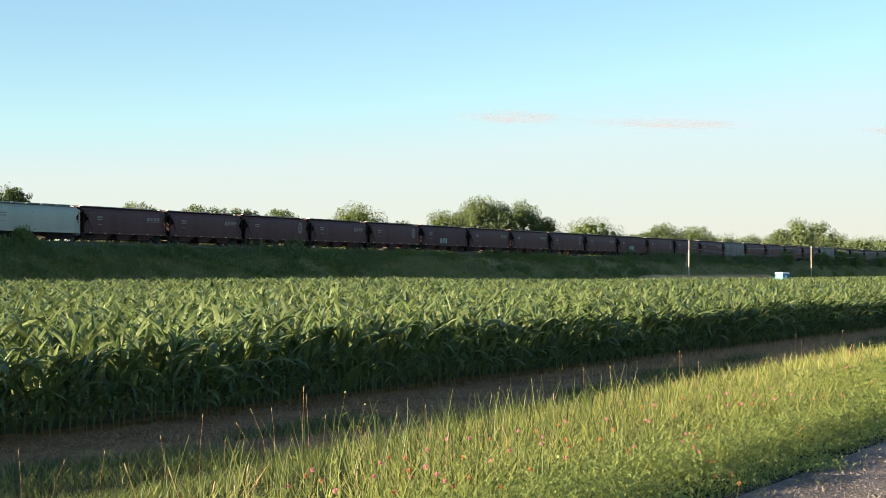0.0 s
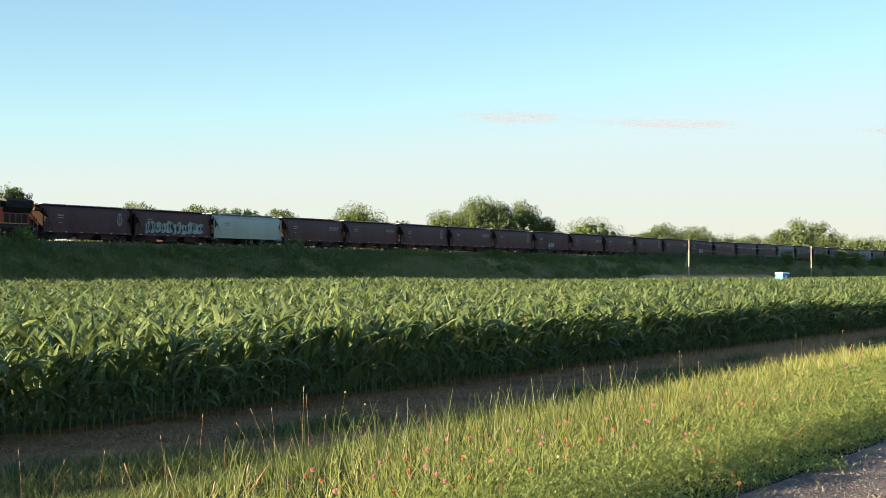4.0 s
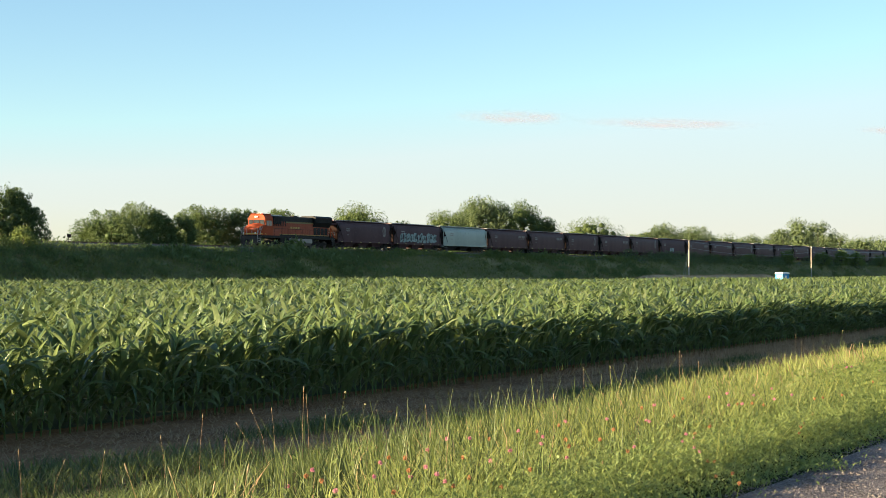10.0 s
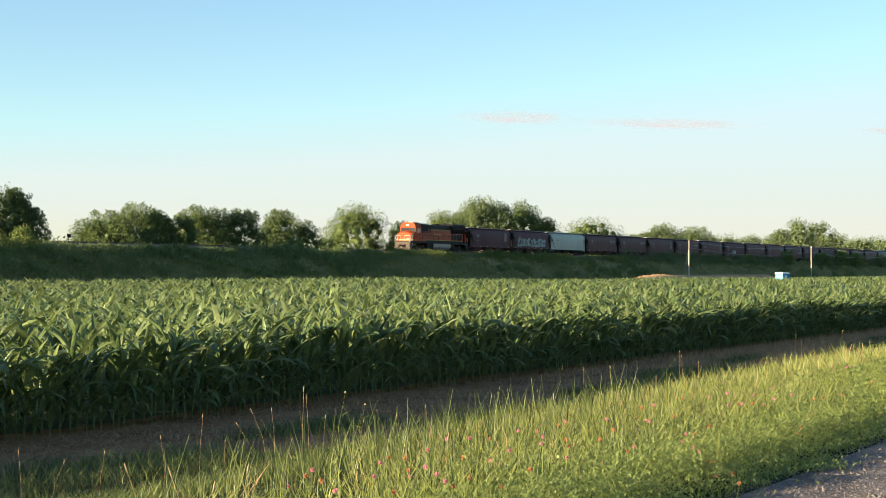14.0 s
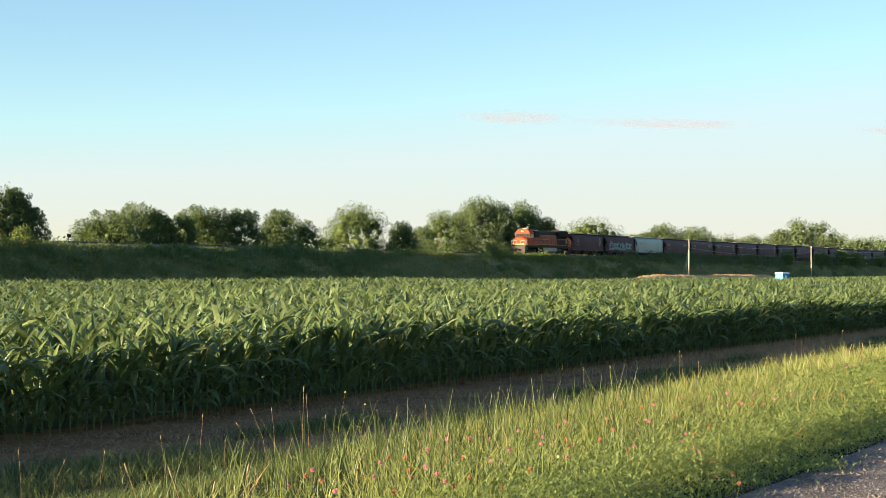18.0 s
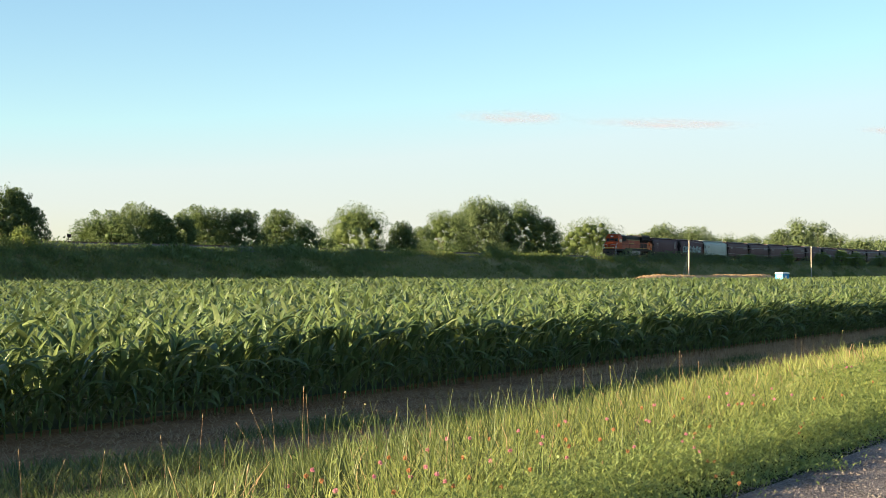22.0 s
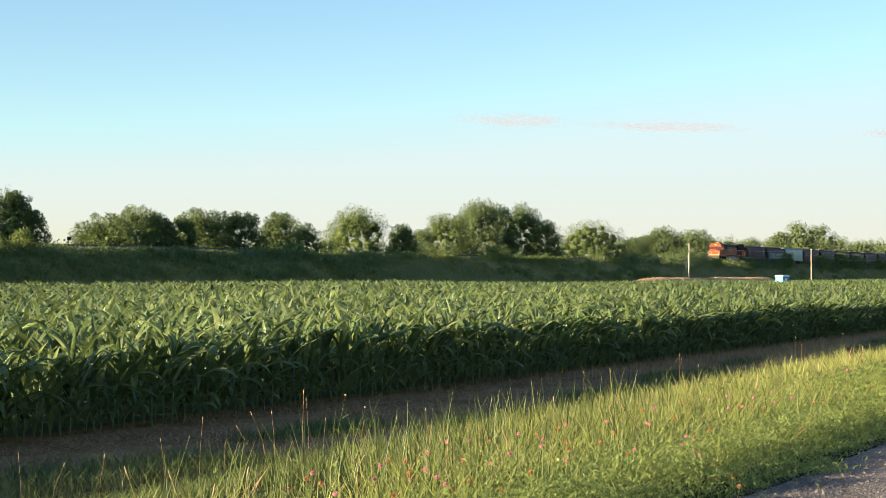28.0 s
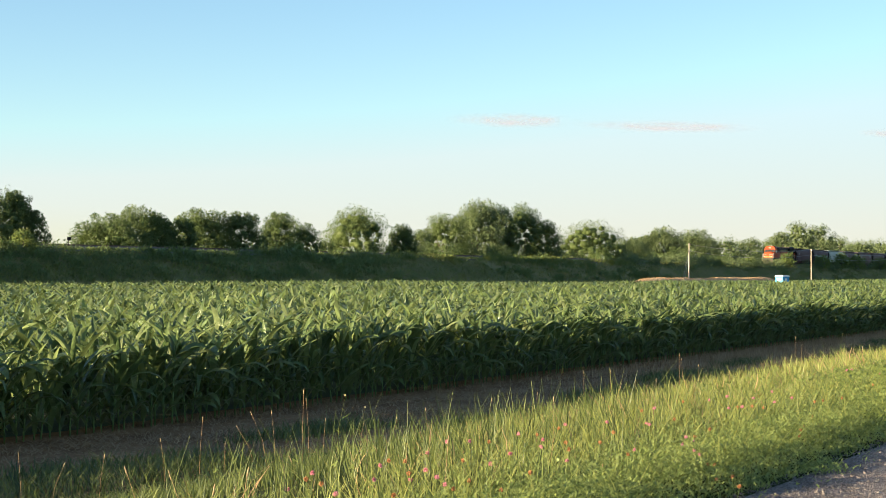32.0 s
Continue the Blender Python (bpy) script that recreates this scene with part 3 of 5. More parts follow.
def tree(w, s, z0, height, width, seed, mat, label, density=1.0, low=0.22, shape=0.0, name="tree", leaf=0.40):
    """A tapered trunk that forks into limbs, and a crown of leaf sprays in uneven clumps."""
    rng = np.random.default_rng(seed)
    base = new(name)
    base.location = P(w, s, z0)
    tagged(base, label, "tree" if name == "tree" else "shrub", "trees along the railway" if name == "tree" else "")
    k = int((60 + 26 * density) * max(1.0, 0.8 * width / height))
    i = np.arange(k)
    th = i * 2.39996 + rng.normal(0, 0.3, k)
    h = np.clip((i + rng.uniform(0, 1, k)) / k, 0, 1) ** 0.9
    prof = np.where(h > 0.38, np.maximum(0.03, 1 - (np.maximum(0, h - 0.38) / 0.64) ** 2.6) ** 0.45, 0.84 + 0.16 * np.sin(h / 0.38 * math.pi / 2))
    lump = 1 + 0.13 * np.sin(2 * th + seed) + 0.10 * np.sin(3 * th + 7 * h + seed * 1.7) + rng.normal(0, 0.06, k)
    rad = rng.uniform(0.07, 0.15, k) * min(width, height * 1.2)
    rr = np.maximum(0, width * 0.5 * prof * lump - rad * 0.55) * rng.uniform(0.0, 1.0, k) ** 0.22
    cz = height * (low + (1.0 - low) * h) - rad * 0.7 + height * rng.normal(0, 0.02, k)
    c = np.stack([rr * np.cos(th), rr * np.sin(th), np.minimum(cz, height - rad * 0.55)], -1)
    bm = bmesh.new()
    fork = height * max(0.16, low * 0.8)
    tr = 0.022 * height + 0.03
    rod(bm, (0, 0, -0.4), (rng.normal(0, 0.1), rng.normal(0, 0.1), fork), tr, tr * 0.75, 8)
    trunk = part("trunk", bm, M_BARK, base)
    for j in rng.permutation(k)[:min(k, 7)]:
        q = Vector(c[j])
        mid = Vector((q.x * 0.4, q.y * 0.4, fork + (q.z - fork) * 0.55))
        bm = bmesh.new()
        rod(bm, (0, 0, fork * 0.92), mid, tr * 0.5, tr * 0.32, 5)
        rod(bm, mid, q, tr * 0.32, tr * 0.1, 5)
        part("limb", bm, M_BARK, base)
    # leading shoots and stray sprays break the outline
    m = k if w < 158 else k // 3
    pick = rng.integers(k, size=m)
    d = c[pick] * np.array([1, 1, 0.5]) / (np.linalg.norm(c[pick], axis=1)[:, None] + 0.1) * 0.7 + rng.normal(0, 0.45, (m, 3)) + np.array([0, 0, 0.45])
    d /= np.linalg.norm(d, axis=1)[:, None]
    c2, r2 = c[pick] + d * rad[pick][:, None] * rng.uniform(0.8, 1.35, (m, 1)), rad[pick] * rng.uniform(0.25, 0.45, m)
    c2[:, 2] = np.minimum(c2[:, 2], height * 1.03)
    count = int(min(18000 if w < 200 else 6500, 135 * density * height * width * (0.3 / leaf) ** 2))
    v, f = leaf_cloud(rng, np.concatenate([c, c2]), np.concatenate([rad, r2]), count, leaf, np.array([0, 0, height * 0.4]))
    v[:, 2] = np.maximum(v[:, 2], height * 0.03)
    # leafy masses inside, so that the crown closes
    cv, cf = CLUMP
    jit = 1 + 0.26 * rng.normal(size=(k, len(cv), 1))
    core = (cv[None] * jit * np.array([1, 1, 0.85])) * (rad * (0.52 if w < 200 else 0.45))[:, None, None] + (c * np.array([0.8, 0.8, 0.94]))[:, None]
    core[..., 2] = np.maximum(core[..., 2], height * 0.02)
    inner = new("inner_foliage", raw_mesh("inner_foliage", core.reshape(-1, 3), (cf[None] + (np.arange(k) * len(cv))[:, None, None]).reshape(-1, 3), mat))
    inner.parent = base
    crown = new("crown", raw_mesh("crown", v, f, mat))
    crown.parent = base
    return base


def build_trees():
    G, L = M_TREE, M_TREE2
    # w, s, foot, height, width, leaves, density, lowest leaves, label
    rows = TREE_ROWS
    for j, (w, s, z0, h, wd, m, dens, low, label) in enumerate(rows):
        # trees beyond w 160 take the leaves paled for haze
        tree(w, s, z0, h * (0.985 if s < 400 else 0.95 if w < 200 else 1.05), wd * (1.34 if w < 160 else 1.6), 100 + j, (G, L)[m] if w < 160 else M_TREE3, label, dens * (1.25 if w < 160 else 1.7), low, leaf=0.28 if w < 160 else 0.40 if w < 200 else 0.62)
    for j, (w, s, z0, h, wd) in enumerate(SHRUB_ROWS):
        tree(w, s, z0 + 0.15 if s < 200 else max(z0, float(rail_z(s)) - 1.15), h * (1 if s < 230 else 0.72), wd * (1 if s < 200 else 1.5), 300 + j, M_WEEDY, "yellow-green shrub on the railway bank", 0.6, 0.05, name="shrub", leaf=0.32)


TREE_ROWS = [
    (154, 166.9, 1.0, 12.3, 8.8, 0, 1.3, 0.1, "tall full green tree behind the railway"),
    (153, 171.6, 1.0, 12.0, 3.9, 0, 1.3, 0.12, "tall full green tree behind the railway"),
    (152, 173.9, 1.0, 9.7, 2.9, 0, 1.0, 0.1, "dark green broadleaf tree beside the railway"),
    (152, 188.4, 1.0, 9.1, 7.7, 0, 1.1, 0.2, "low spreading dark tree beside the railway"),
    (153, 196.7, 1.0, 10.7, 7.4, 1, 1.2, 0.08, "pale green broadleaf tree beside the railway"),
    (152, 200.2, 1.0, 9.8, 4.7, 0, 1.1, 0.1, "dark green broadleaf tree beside the railway"),
    (151, 204.8, 1.0, 9.4, 4.5, 0, 0.9, 0.1, "dark green broadleaf tree beside the railway"),
    (156, 216.5, 1.0, 11.0, 7.8, 1, 0.8, 0.25, "thin pale green tree with visible limbs"),
    (152, 221.4, 1.0, 10.8, 6.1, 0, 1.2, 0.1, "dark green broadleaf tree beside the railway"),
    (152, 232.1, 1.0, 11.1, 5.5, 0, 0.9, 0.12, "open dark green tree with ragged crown"),
    (151, 237.8, 1.0, 9.3, 5.2, 0, 0.6, 0.15, "open dark green tree with ragged crown"),
    (152, 246.8, 1.0, 6.8, 3.8, 1, 0.8, 0.05, "pale green broadleaf tree beside the railway"),
    (155, 261.3, 1.0, 13.0, 10.5, 1, 1.5, 0.02, "tall full green tree behind the railway"),
    (152, 272.5, 1.0, 10.0, 4.9, 0, 1.1, 0.05, "dark green broadleaf tree beside the railway"),
    (158, 290.9, 1.0, 9.7, 4.0, 1, 0.7, 0.1, "pale green broadleaf tree beside the railway"),
    (158, 301.3, 1.0, 13.1, 8.7, 1, 1.0, 0.1, "pale green broadleaf tree beside the railway"),
    (160, 319.0, 0.5, 16.7, 8.0, 1, 1.3, 0.08, "tall full green tree behind the railway"),
    (158, 324.7, 1.0, 15.7, 7.7, 0, 1.2, 0.08, "tall full green tree behind the railway"),
    (157, 334.4, 1.0, 15.8, 9.0, 0, 1.3, 0.08, "tall full green tree behind the railway"),
    (155, 341.5, 1.0, 12.9, 7.2, 0, 1.2, 0.05, "dark green broadleaf tree beside the railway"),
    (158, 373.7, 1.0, 13.3, 15.2, 1, 1.5, 0.02, "pale green broadleaf tree beside the railway"),
    (165, 417.6, 0.5, 11.2, 6.6, 1, 1.1, 0.02, "pale green broadleaf tree beside the railway"),
    (175, 454.3, 0.5, 12.7, 5.1, 1, 1.0, 0.05, "pale green broadleaf tree beside the railway"),
    (172, 458.4, 0.5, 15.2, 9.2, 1, 1.2, 0.05, "pale green broadleaf tree beside the railway"),
    (172, 484.3, 0.5, 14.6, 10.0, 1, 1.1, 0.05, "pale green broadleaf tree beside the railway"),
    (215, 716.3, 0.5, 18.0, 7.7, 1, 0.7, 0.1, "pale green broadleaf tree beside the railway"),
    (215, 744.3, 0.5, 22.7, 12.4, 1, 1.2, 0.05, "tall full green tree behind the railway"),
    (215, 773.8, 0.5, 22.4, 11.6, 1, 1.1, 0.05, "tall full green tree behind the railway"),
    (240, 899.1, 0.5, 19.4, 13.1, 1, 1.0, 0.05, "dark green broadleaf tree beside the railway"),
    (240, 949.9, 0.5, 18.6, 15.6, 1, 1.0, 0.05, "dark green broadleaf tree beside the railway"),
    (240, 1019.8, 0.5, 17.7, 16.0, 1, 1.0, 0.05, "dark green broadleaf tree beside the railway"),
    (300, 870.8, 0.5, 18.7, 9.3, 1, 0.8, 0.02, "distant green tree in a tree line"),
    (300, 895.6, 0.5, 19.2, 14.1, 0, 0.8, 0.02, "distant green tree in a tree line"),
    (300, 920.1, 0.5, 18.3, 12.3, 1, 0.8, 0.02, "distant green tree in a tree line"),
    (300, 941.0, 0.5, 20.2, 10.1, 1, 0.8, 0.02, "distant green tree in a tree line"),
    (300, 965.0, 0.5, 19.6, 12.3, 1, 0.8, 0.02, "distant green tree in a tree line"),
    (300, 992.2, 0.5, 20.9, 13.4, 0, 0.8, 0.02, "distant green tree in a tree line"),
    (300, 1024.0, 0.5, 20.3, 15.5, 0, 0.8, 0.02, "distant green tree in a tree line"),
    (300, 1055.6, 0.5, 21.9, 14.4, 0, 0.8, 0.02, "distant green tree in a tree line"),
    (300, 1082.9, 0.5, 22.2, 11.7, 1, 0.8, 0.02, "distant green tree in a tree line"),
    (300, 1112.8, 0.5, 20.5, 13.4, 1, 0.8, 0.02, "distant green tree in a tree line"),
    (300, 1148.6, 0.5, 20.3, 15.8, 1, 0.8, 0.02, "distant green tree in a tree line"),
    (300, 1187.7, 0.5, 21.7, 16.4, 0, 0.8, 0.02, "distant green tree in a tree line"),
    (300, 1232.1, 0.5, 23.7, 18.3, 0, 0.8, 0.02, "distant green tree in a tree line"),
    (300, 1272.7, 0.5, 23.5, 15.3, 1, 0.8, 0.02, "distant green tree in a tree line"),
    (300, 1319.7, 0.5, 22.0, 18.5, 1, 0.8, 0.02, "distant green tree in a tree line"),
    (300, 1365.5, 0.5, 24.0, 16.4, 1, 0.8, 0.02, "distant green tree in a tree line"),
    (300, 1413.2, 0.5, 24.4, 17.2, 0, 0.8, 0.02, "distant green tree in a tree line"),
]
SHRUB_ROWS = [
    (138.5, 156.6, 3.97, 3.5, 3.9),
    (138.5, 152.2, 3.98, 2.5, 3.3),
    (139.3, 216.8, 3.70, 2.5, 2.3),
    (139, 247.9, 3.57, 2.0, 2.8),
    (139, 283.8, 3.41, 2.4, 3.1),
    (137, 462.3, 2.64, 5.7, 3.4),
    (137, 497.6, 2.48, 5.4, 4.3),
    (137, 519.1, 2.39, 6.9, 3.8),
    (137, 535.9, 2.32, 6.1, 4.9),
    (138, 404.5, 2.89, 2.9, 2.8),
    (138, 431.3, 2.77, 3.5, 2.9),
    (137, 567.6, 2.18, 5.4, 4.6),
]


build_trees()


# ---- weeds on the bank ----
def build_weeds():
    rng = np.random.default_rng(21)

    def field_of(name, mat, n, wr, sr, size, label, keep=None):
        s = rng.uniform(*sr, n) if sr[1] < 300 else sr[0] * (sr[1] / sr[0]) ** rng.uniform(0, 1, n)
        w = rng.uniform(*wr, n)
        if keep is not None:
            k = keep(w, s)
            w, s = w[k], s[k]
        low = ground_z(np.full_like(w, 130.0), s)
        z = low + (rail_z(s) - 0.95 - low) * np.clip((w - 129.0) / 9.0, 0, 1)
        m = len(w)
        c = PA(w, s, z + 0.1)
        hump = 0.5 + 0.9 * (np.sin(s * 0.19 + w * 0.5) * np.sin(s * 0.057 + 2) > 0.1)
        per = 7
        at = np.repeat(c, per, 0) + rng.normal(0, 1, (m * per, 3)) * np.array([0.35, 0.35, 0.0]) + np.array([0, 0, 1.0]) * (np.abs(rng.normal(0, 0.28, (m * per, 1))) * np.repeat(hump, per)[:, None] * size / 0.4)
        k = m * per
        az, el = rng.uniform(0, math.tau, k), rng.uniform(0.2, 1.3, k)
        t = np.stack([np.cos(az) * np.cos(el), np.sin(az) * np.cos(el), np.sin(el)], -1)
        b = np.stack([-np.sin(az), np.cos(az), np.zeros(k)], -1)
        L, B = size * rng.uniform(0.6, 1.5, (k, 1)), size * rng.uniform(0.18, 0.5, (k, 1))
        v = np.stack([at, at + t * L * 0.5 + b * B * 0.5, at + t * L, at + t * L * 0.5 - b * B * 0.5], 1)
        me = raw_mesh(name, v.reshape(-1, 3), np.arange(k * 4).reshape(-1, 4), mat)
        tagged(new(name, me), label, "weeds", kind="stuff")

    field_of("bank_weeds", M_WEED, 21000, (128.5, 139.6), (75, 700), 0.36, "thick green weeds covering the bank", lambda w, s: (w > 129.0) & ((w < 135.5) | (s > 232)))
    field_of("bank_crest_growth", M_BRAMBLE, 4200, (135.6, 138.9), (90, 240), 0.36, "dark green growth along the bank's crest")
    field_of("bank_top_weeds", M_WEEDY, 2600, (137.2, 139.8), (150, 500), 0.40, "sunlit yellow-green weeds along the bank's top", lambda w, s: (s > 236) & (s < 345) & (np.sin(s * 0.11) + 0.6 * np.sin(s * 0.37 + 1) > -0.5))
    field_of("bank_bushes", M_BRAMBLE, 7500, (130.5, 138.8), (90, 600), 0.62, "bushy dark green growth on the bank", lambda w, s: np.sin(s * 0.16 + w * 0.35) + np.sin(s * 0.061 + 1.3) + 0.5 * np.sin(s * 0.9 + w * 1.3) > 0.9 + 0.005 * (s - 120) - 0.16 * (w - 133))
    field_of("bank_foot_weeds", M_TREE2, 2500, (150, 158), (70, 700), 0.45, "rough weeds behind the track")


build_weeds()


def build_bank_bushes():
    """Bushes and brambles along the bank's crest, thickest before the far part of the train."""
    rng = np.random.default_rng(77)

    def top(w, s):
        low = ground_z(np.full_like(w, 130.0), s)
        return low + (rail_z(s) - 0.95 - low) * np.clip((w - 129.0) / 9.0, 0, 1)

    def clumps(name, n, w0, w1, s0, s1, r0, r1, lift, leaves, size, mat, label, keep=None):
        s, w = s0 * (s1 / s0) ** rng.uniform(0, 1, n), rng.uniform(w0, w1, n)
        if keep is not None:
            k = keep(w, s)
            s, w = s[k], w[k]
        r = rng.uniform(r0, r1, len(s))
        c = PA(w, s, top(w, s) + r * lift)
        v, f = leaf_cloud(rng, c, r, leaves, size)
        tagged(new(name, raw_mesh(name, v, f, mat)), label, "bushes", kind="stuff")

    patchy = lambda w, s: np.sin(s * 0.21 + w * 0.5) + np.sin(s * 0.087 + 1.1) + 0.5 * np.sin(s * 0.55) > -0.2
    clumps("bramble_bushes", 330, 131.5, 137.2, 100, 245, 0.5, 1.15, 0.2, 34000, 0.26, M_BRAMBLE, "rounded dark green bramble bushes on the bank", patchy)
    clumps("crest_herbs", 260, 137.0, 139.0, 262, 350, 0.35, 0.7, 0.5, 15000, 0.28, M_WEEDY, "sunlit yellow-green herbs along the bank's crest", lambda w, s: np.sin(s * 0.13 + 0.5) + 0.5 * np.sin(s * 0.41) > -0.35)
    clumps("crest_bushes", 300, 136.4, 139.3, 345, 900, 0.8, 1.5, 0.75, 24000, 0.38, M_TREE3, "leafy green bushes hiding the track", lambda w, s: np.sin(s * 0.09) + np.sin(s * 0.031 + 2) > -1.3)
    clumps("slope_bushes", 260, 130.0, 137.0, 240, 620, 0.5, 1.1, 0.25, 18000, 0.34, M_BRAMBLE, "scattered dark bushes on the grassy slope", lambda w, s: np.sin(s * 0.11 + w * 0.3) + np.sin(s * 0.043) > 0.25)


build_bank_bushes()


def build_undergrowth():
    """Low growth that fills the gaps between the trees behind the track."""
    rng = np.random.default_rng(31)
    s = np.concatenate([rng.uniform(139, 152, 14), rng.uniform(153, 193, 46), rng.uniform(205, 325, 130), rng.uniform(325, 560, 230), rng.uniform(560, 900, 110)])
    w = rng.uniform(149.5, 155, len(s))
    rise = np.where(s < 200, 0.4, np.where(s < 330, 1.2, 2.0)) + 0.9 * np.sin(s * 0.13) * np.sin(s * 0.041 + 1)
    c = PA(w, s, rail_z(s) - 1.3 + rng.uniform(-1.8, 0.7, len(s)) + rise)
    v, f = leaf_cloud(rng, c, rng.uniform(0.8, 2.3, len(s)), 80000, 0.36)
    tagged(new("undergrowth", raw_mesh("undergrowth", v, f, M_TREE)), "dense dark green undergrowth behind the track", "bushes", kind="stuff")


build_undergrowth()


# ---- verge: grass, clover, seed heads ----
def blade_template(rng, segs=3, bend=0.35, width=0.006):
    pts, fs = [], []
    for k in range(segs + 1):
        t = k / segs
        x, z = bend * t * t, t * (1 - 0.25 * bend * t)
        wd = width * (1 - 0.85 * t)
        pts += [(x, -wd, z), (x, wd, z)]
    for k in range(segs):
        a = 2 * k
        fs.append((a, a + 1, a + 3, a + 2))
    return np.array(pts), np.array(fs)


def grass_height(w, s):
    return 0.10 + 0.34 * sstep(3.55, 4.05, w) - 0.06 * sstep(7.0, 9.5, w) + 0.06 * np.sin(s * 0.5 + w) + 0.05 * np.sin(s * 0.21)


def grass_edge(s):
    """How far the tall grass reaches from the road down the bank."""
    return np.minimum(12.5, 8.1 + 0.42 * (s - 11.5)) + 0.25 * np.sin(s * 1.3) + 0.2 * np.sin(s * 0.47)


def tussock(w, s):
    """Clumps of grass, 0 to 1, half a metre to a metre across."""
    a = np.sin(s * 5.1 + 2.3 * np.sin(w * 3.1)) * np.sin(w * 6.3 + 1.9 * np.sin(s * 2.7))
    b = np.sin(s * 1.9 + 1.4 * np.sin(w * 1.7)) * np.sin(w * 2.6 + 1.1 * np.sin(s * 1.2))
    return 0.5 + 0.28 * a + 0.22 * b


def verge_points(rng, n, w0, w1, lo=1.0, hi=4.3, extra=0.0):
    w = np.sqrt(rng.uniform(w0 * w0, w1 * w1, n))
    s = rng.uniform(lo, hi, n) * w + extra
    return w, s


def build_grass():
    rng = np.random.default_rng(5)
    for name, n, w0, w1, bend, mat, hs, label in (
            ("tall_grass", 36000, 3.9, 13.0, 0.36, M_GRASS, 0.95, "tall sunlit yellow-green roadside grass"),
            ("shaded_grass", 56000, 4.9, 11.5, 0.26, M_GRASS_SHADED, 1.08, "tall upright grass at the left, darkened for shade"),
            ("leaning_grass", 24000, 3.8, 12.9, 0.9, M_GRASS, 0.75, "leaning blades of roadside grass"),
            ("short_grass", 22000, 3.55, 5.6, 0.7, M_CLOVER, 0.6, "short green grass at the road's edge"),
            ("dense_sward", 15000, 3.95, 6.4, 0.5, M_GRASS, 1.05, "dense grass near the road"),
            ("dead_stems", 4000, 5.0, 13.0, 0.5, M_STRAW, 0.95, "dry straw-coloured stems in the grass")):
        tv, tf = blade_template(rng, 3, bend)
        w, s = verge_points(rng, n, w0, w1)
        clump = tussock(w, s)
        keep = rng.uniform(0, 1, n) < (0.10 + 1.1 * clump ** 1.6) * (0.95 if name == "shaded_grass" else 1.0) * (1 - 0.95 * sstep(-0.9 - 1.5 * sstep(22, 11, s), 0.3, w - grass_edge(s)))
        if name not in ("shaded_grass", "short_grass"):  # clover crowds the grass out beside the road
            keep &= rng.uniform(0, 1, n) < 1 - 0.8 * sstep(5.4, 4.7, w + 0.25 * np.sin(s * 1.3)) * sstep(21, 16, s)
        # left: the stretch of verge that takes the blades darkened for shade
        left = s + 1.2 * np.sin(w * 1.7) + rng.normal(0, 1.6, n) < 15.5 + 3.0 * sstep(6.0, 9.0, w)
        if name == "shaded_grass":
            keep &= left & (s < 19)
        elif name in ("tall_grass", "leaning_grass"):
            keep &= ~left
        w, s = w[keep], s[keep]
        flat = sstep(8.0, 6.0, w) * (name != "shaded_grass")
        h = grass_height(w, s) * (0.35 + 0.30 * flat + (1.05 - 0.6 * flat) * tussock(w, s)) * rng.uniform(0.45, 1.25 - 0.12 * flat, len(w)) * hs * (1 - 0.35 * sstep(-1.0, 0.3, w - grass_edge(s)))
        at = PA(w, s, ground_z(w, s) - 0.02)
        far = np.hypot(w, s) / 14.0
        size = np.stack([h, np.maximum(0.55, far) ** 0.6 * rng.uniform(0.6, 1.7, len(w)) * (0.8 if name == "shaded_grass" else 1.15), h], -1)
        me = spread_mesh(name, tv, tf, at, rng.uniform(0, math.tau, len(w)), size, mat, rng.normal(0, 0.17 if name in ("shaded_grass", "tall_grass") else 0.28, (len(w), 2)))
        tagged(new(name, me), label, "grass", kind="stuff")
    # dead litter and green tufts on the strip beside the corn
    tv, tf = blade_template(rng, 2, 1.3, 0.0055)
    n = 70000
    w, s = verge_points(rng, n, 9.0, 18.4)
    keep = rng.uniform(0, 1, n) < 0.35 + 0.65 * (np.sin(s * 0.9 + w * 2) * np.sin(s * 0.35) > 0)
    w, s = w[keep], s[keep]
    h = rng.uniform(0.03, 0.19, len(w))
    me = spread_mesh("grass_litter", tv, tf, PA(w, s, ground_z(w, s)), rng.uniform(0, math.tau, len(w)), np.stack([h * 1.7, rng.uniform(0.8, 2.2, len(w)), h * 0.7], -1), M_STRAW, rng.normal(0, 0.8, (len(w), 2)))
    tagged(new("grass_litter", me), "flattened dead grass on the bare strip", "dead grass", kind="stuff")
    # standing dry grass where the strip runs on beside the corn
    tv, tf = blade_template(rng, 2, 0.5, 0.006)
    n = 26000
    w, s = verge_points(rng, n, 12.6, 17.3, 2.0, 4.6)
    keep = rng.uniform(0, 1, n) < sstep(34, 52, s) * (0.3 + 0.7 * tussock(w, s))
    w, s = w[keep], s[keep]
    h = rng.uniform(0.06, 0.22, len(w))
    me = spread_mesh("dry_grass", tv, tf, PA(w, s, ground_z(w, s)), rng.uniform(0, math.tau, len(w)), np.stack([h, np.full(len(w), 2.0), h], -1), M_STRAW, rng.normal(0, 0.25, (len(w), 2)))
    tagged(new("dry_grass", me), "standing dry tan grass beside the corn", "dead grass", kind="stuff")
    tv, tf = blade_template(rng, 2, 0.6, 0.006)
    n = 90000
    w, s = verge_points(rng, n, 8.8, 15.2)
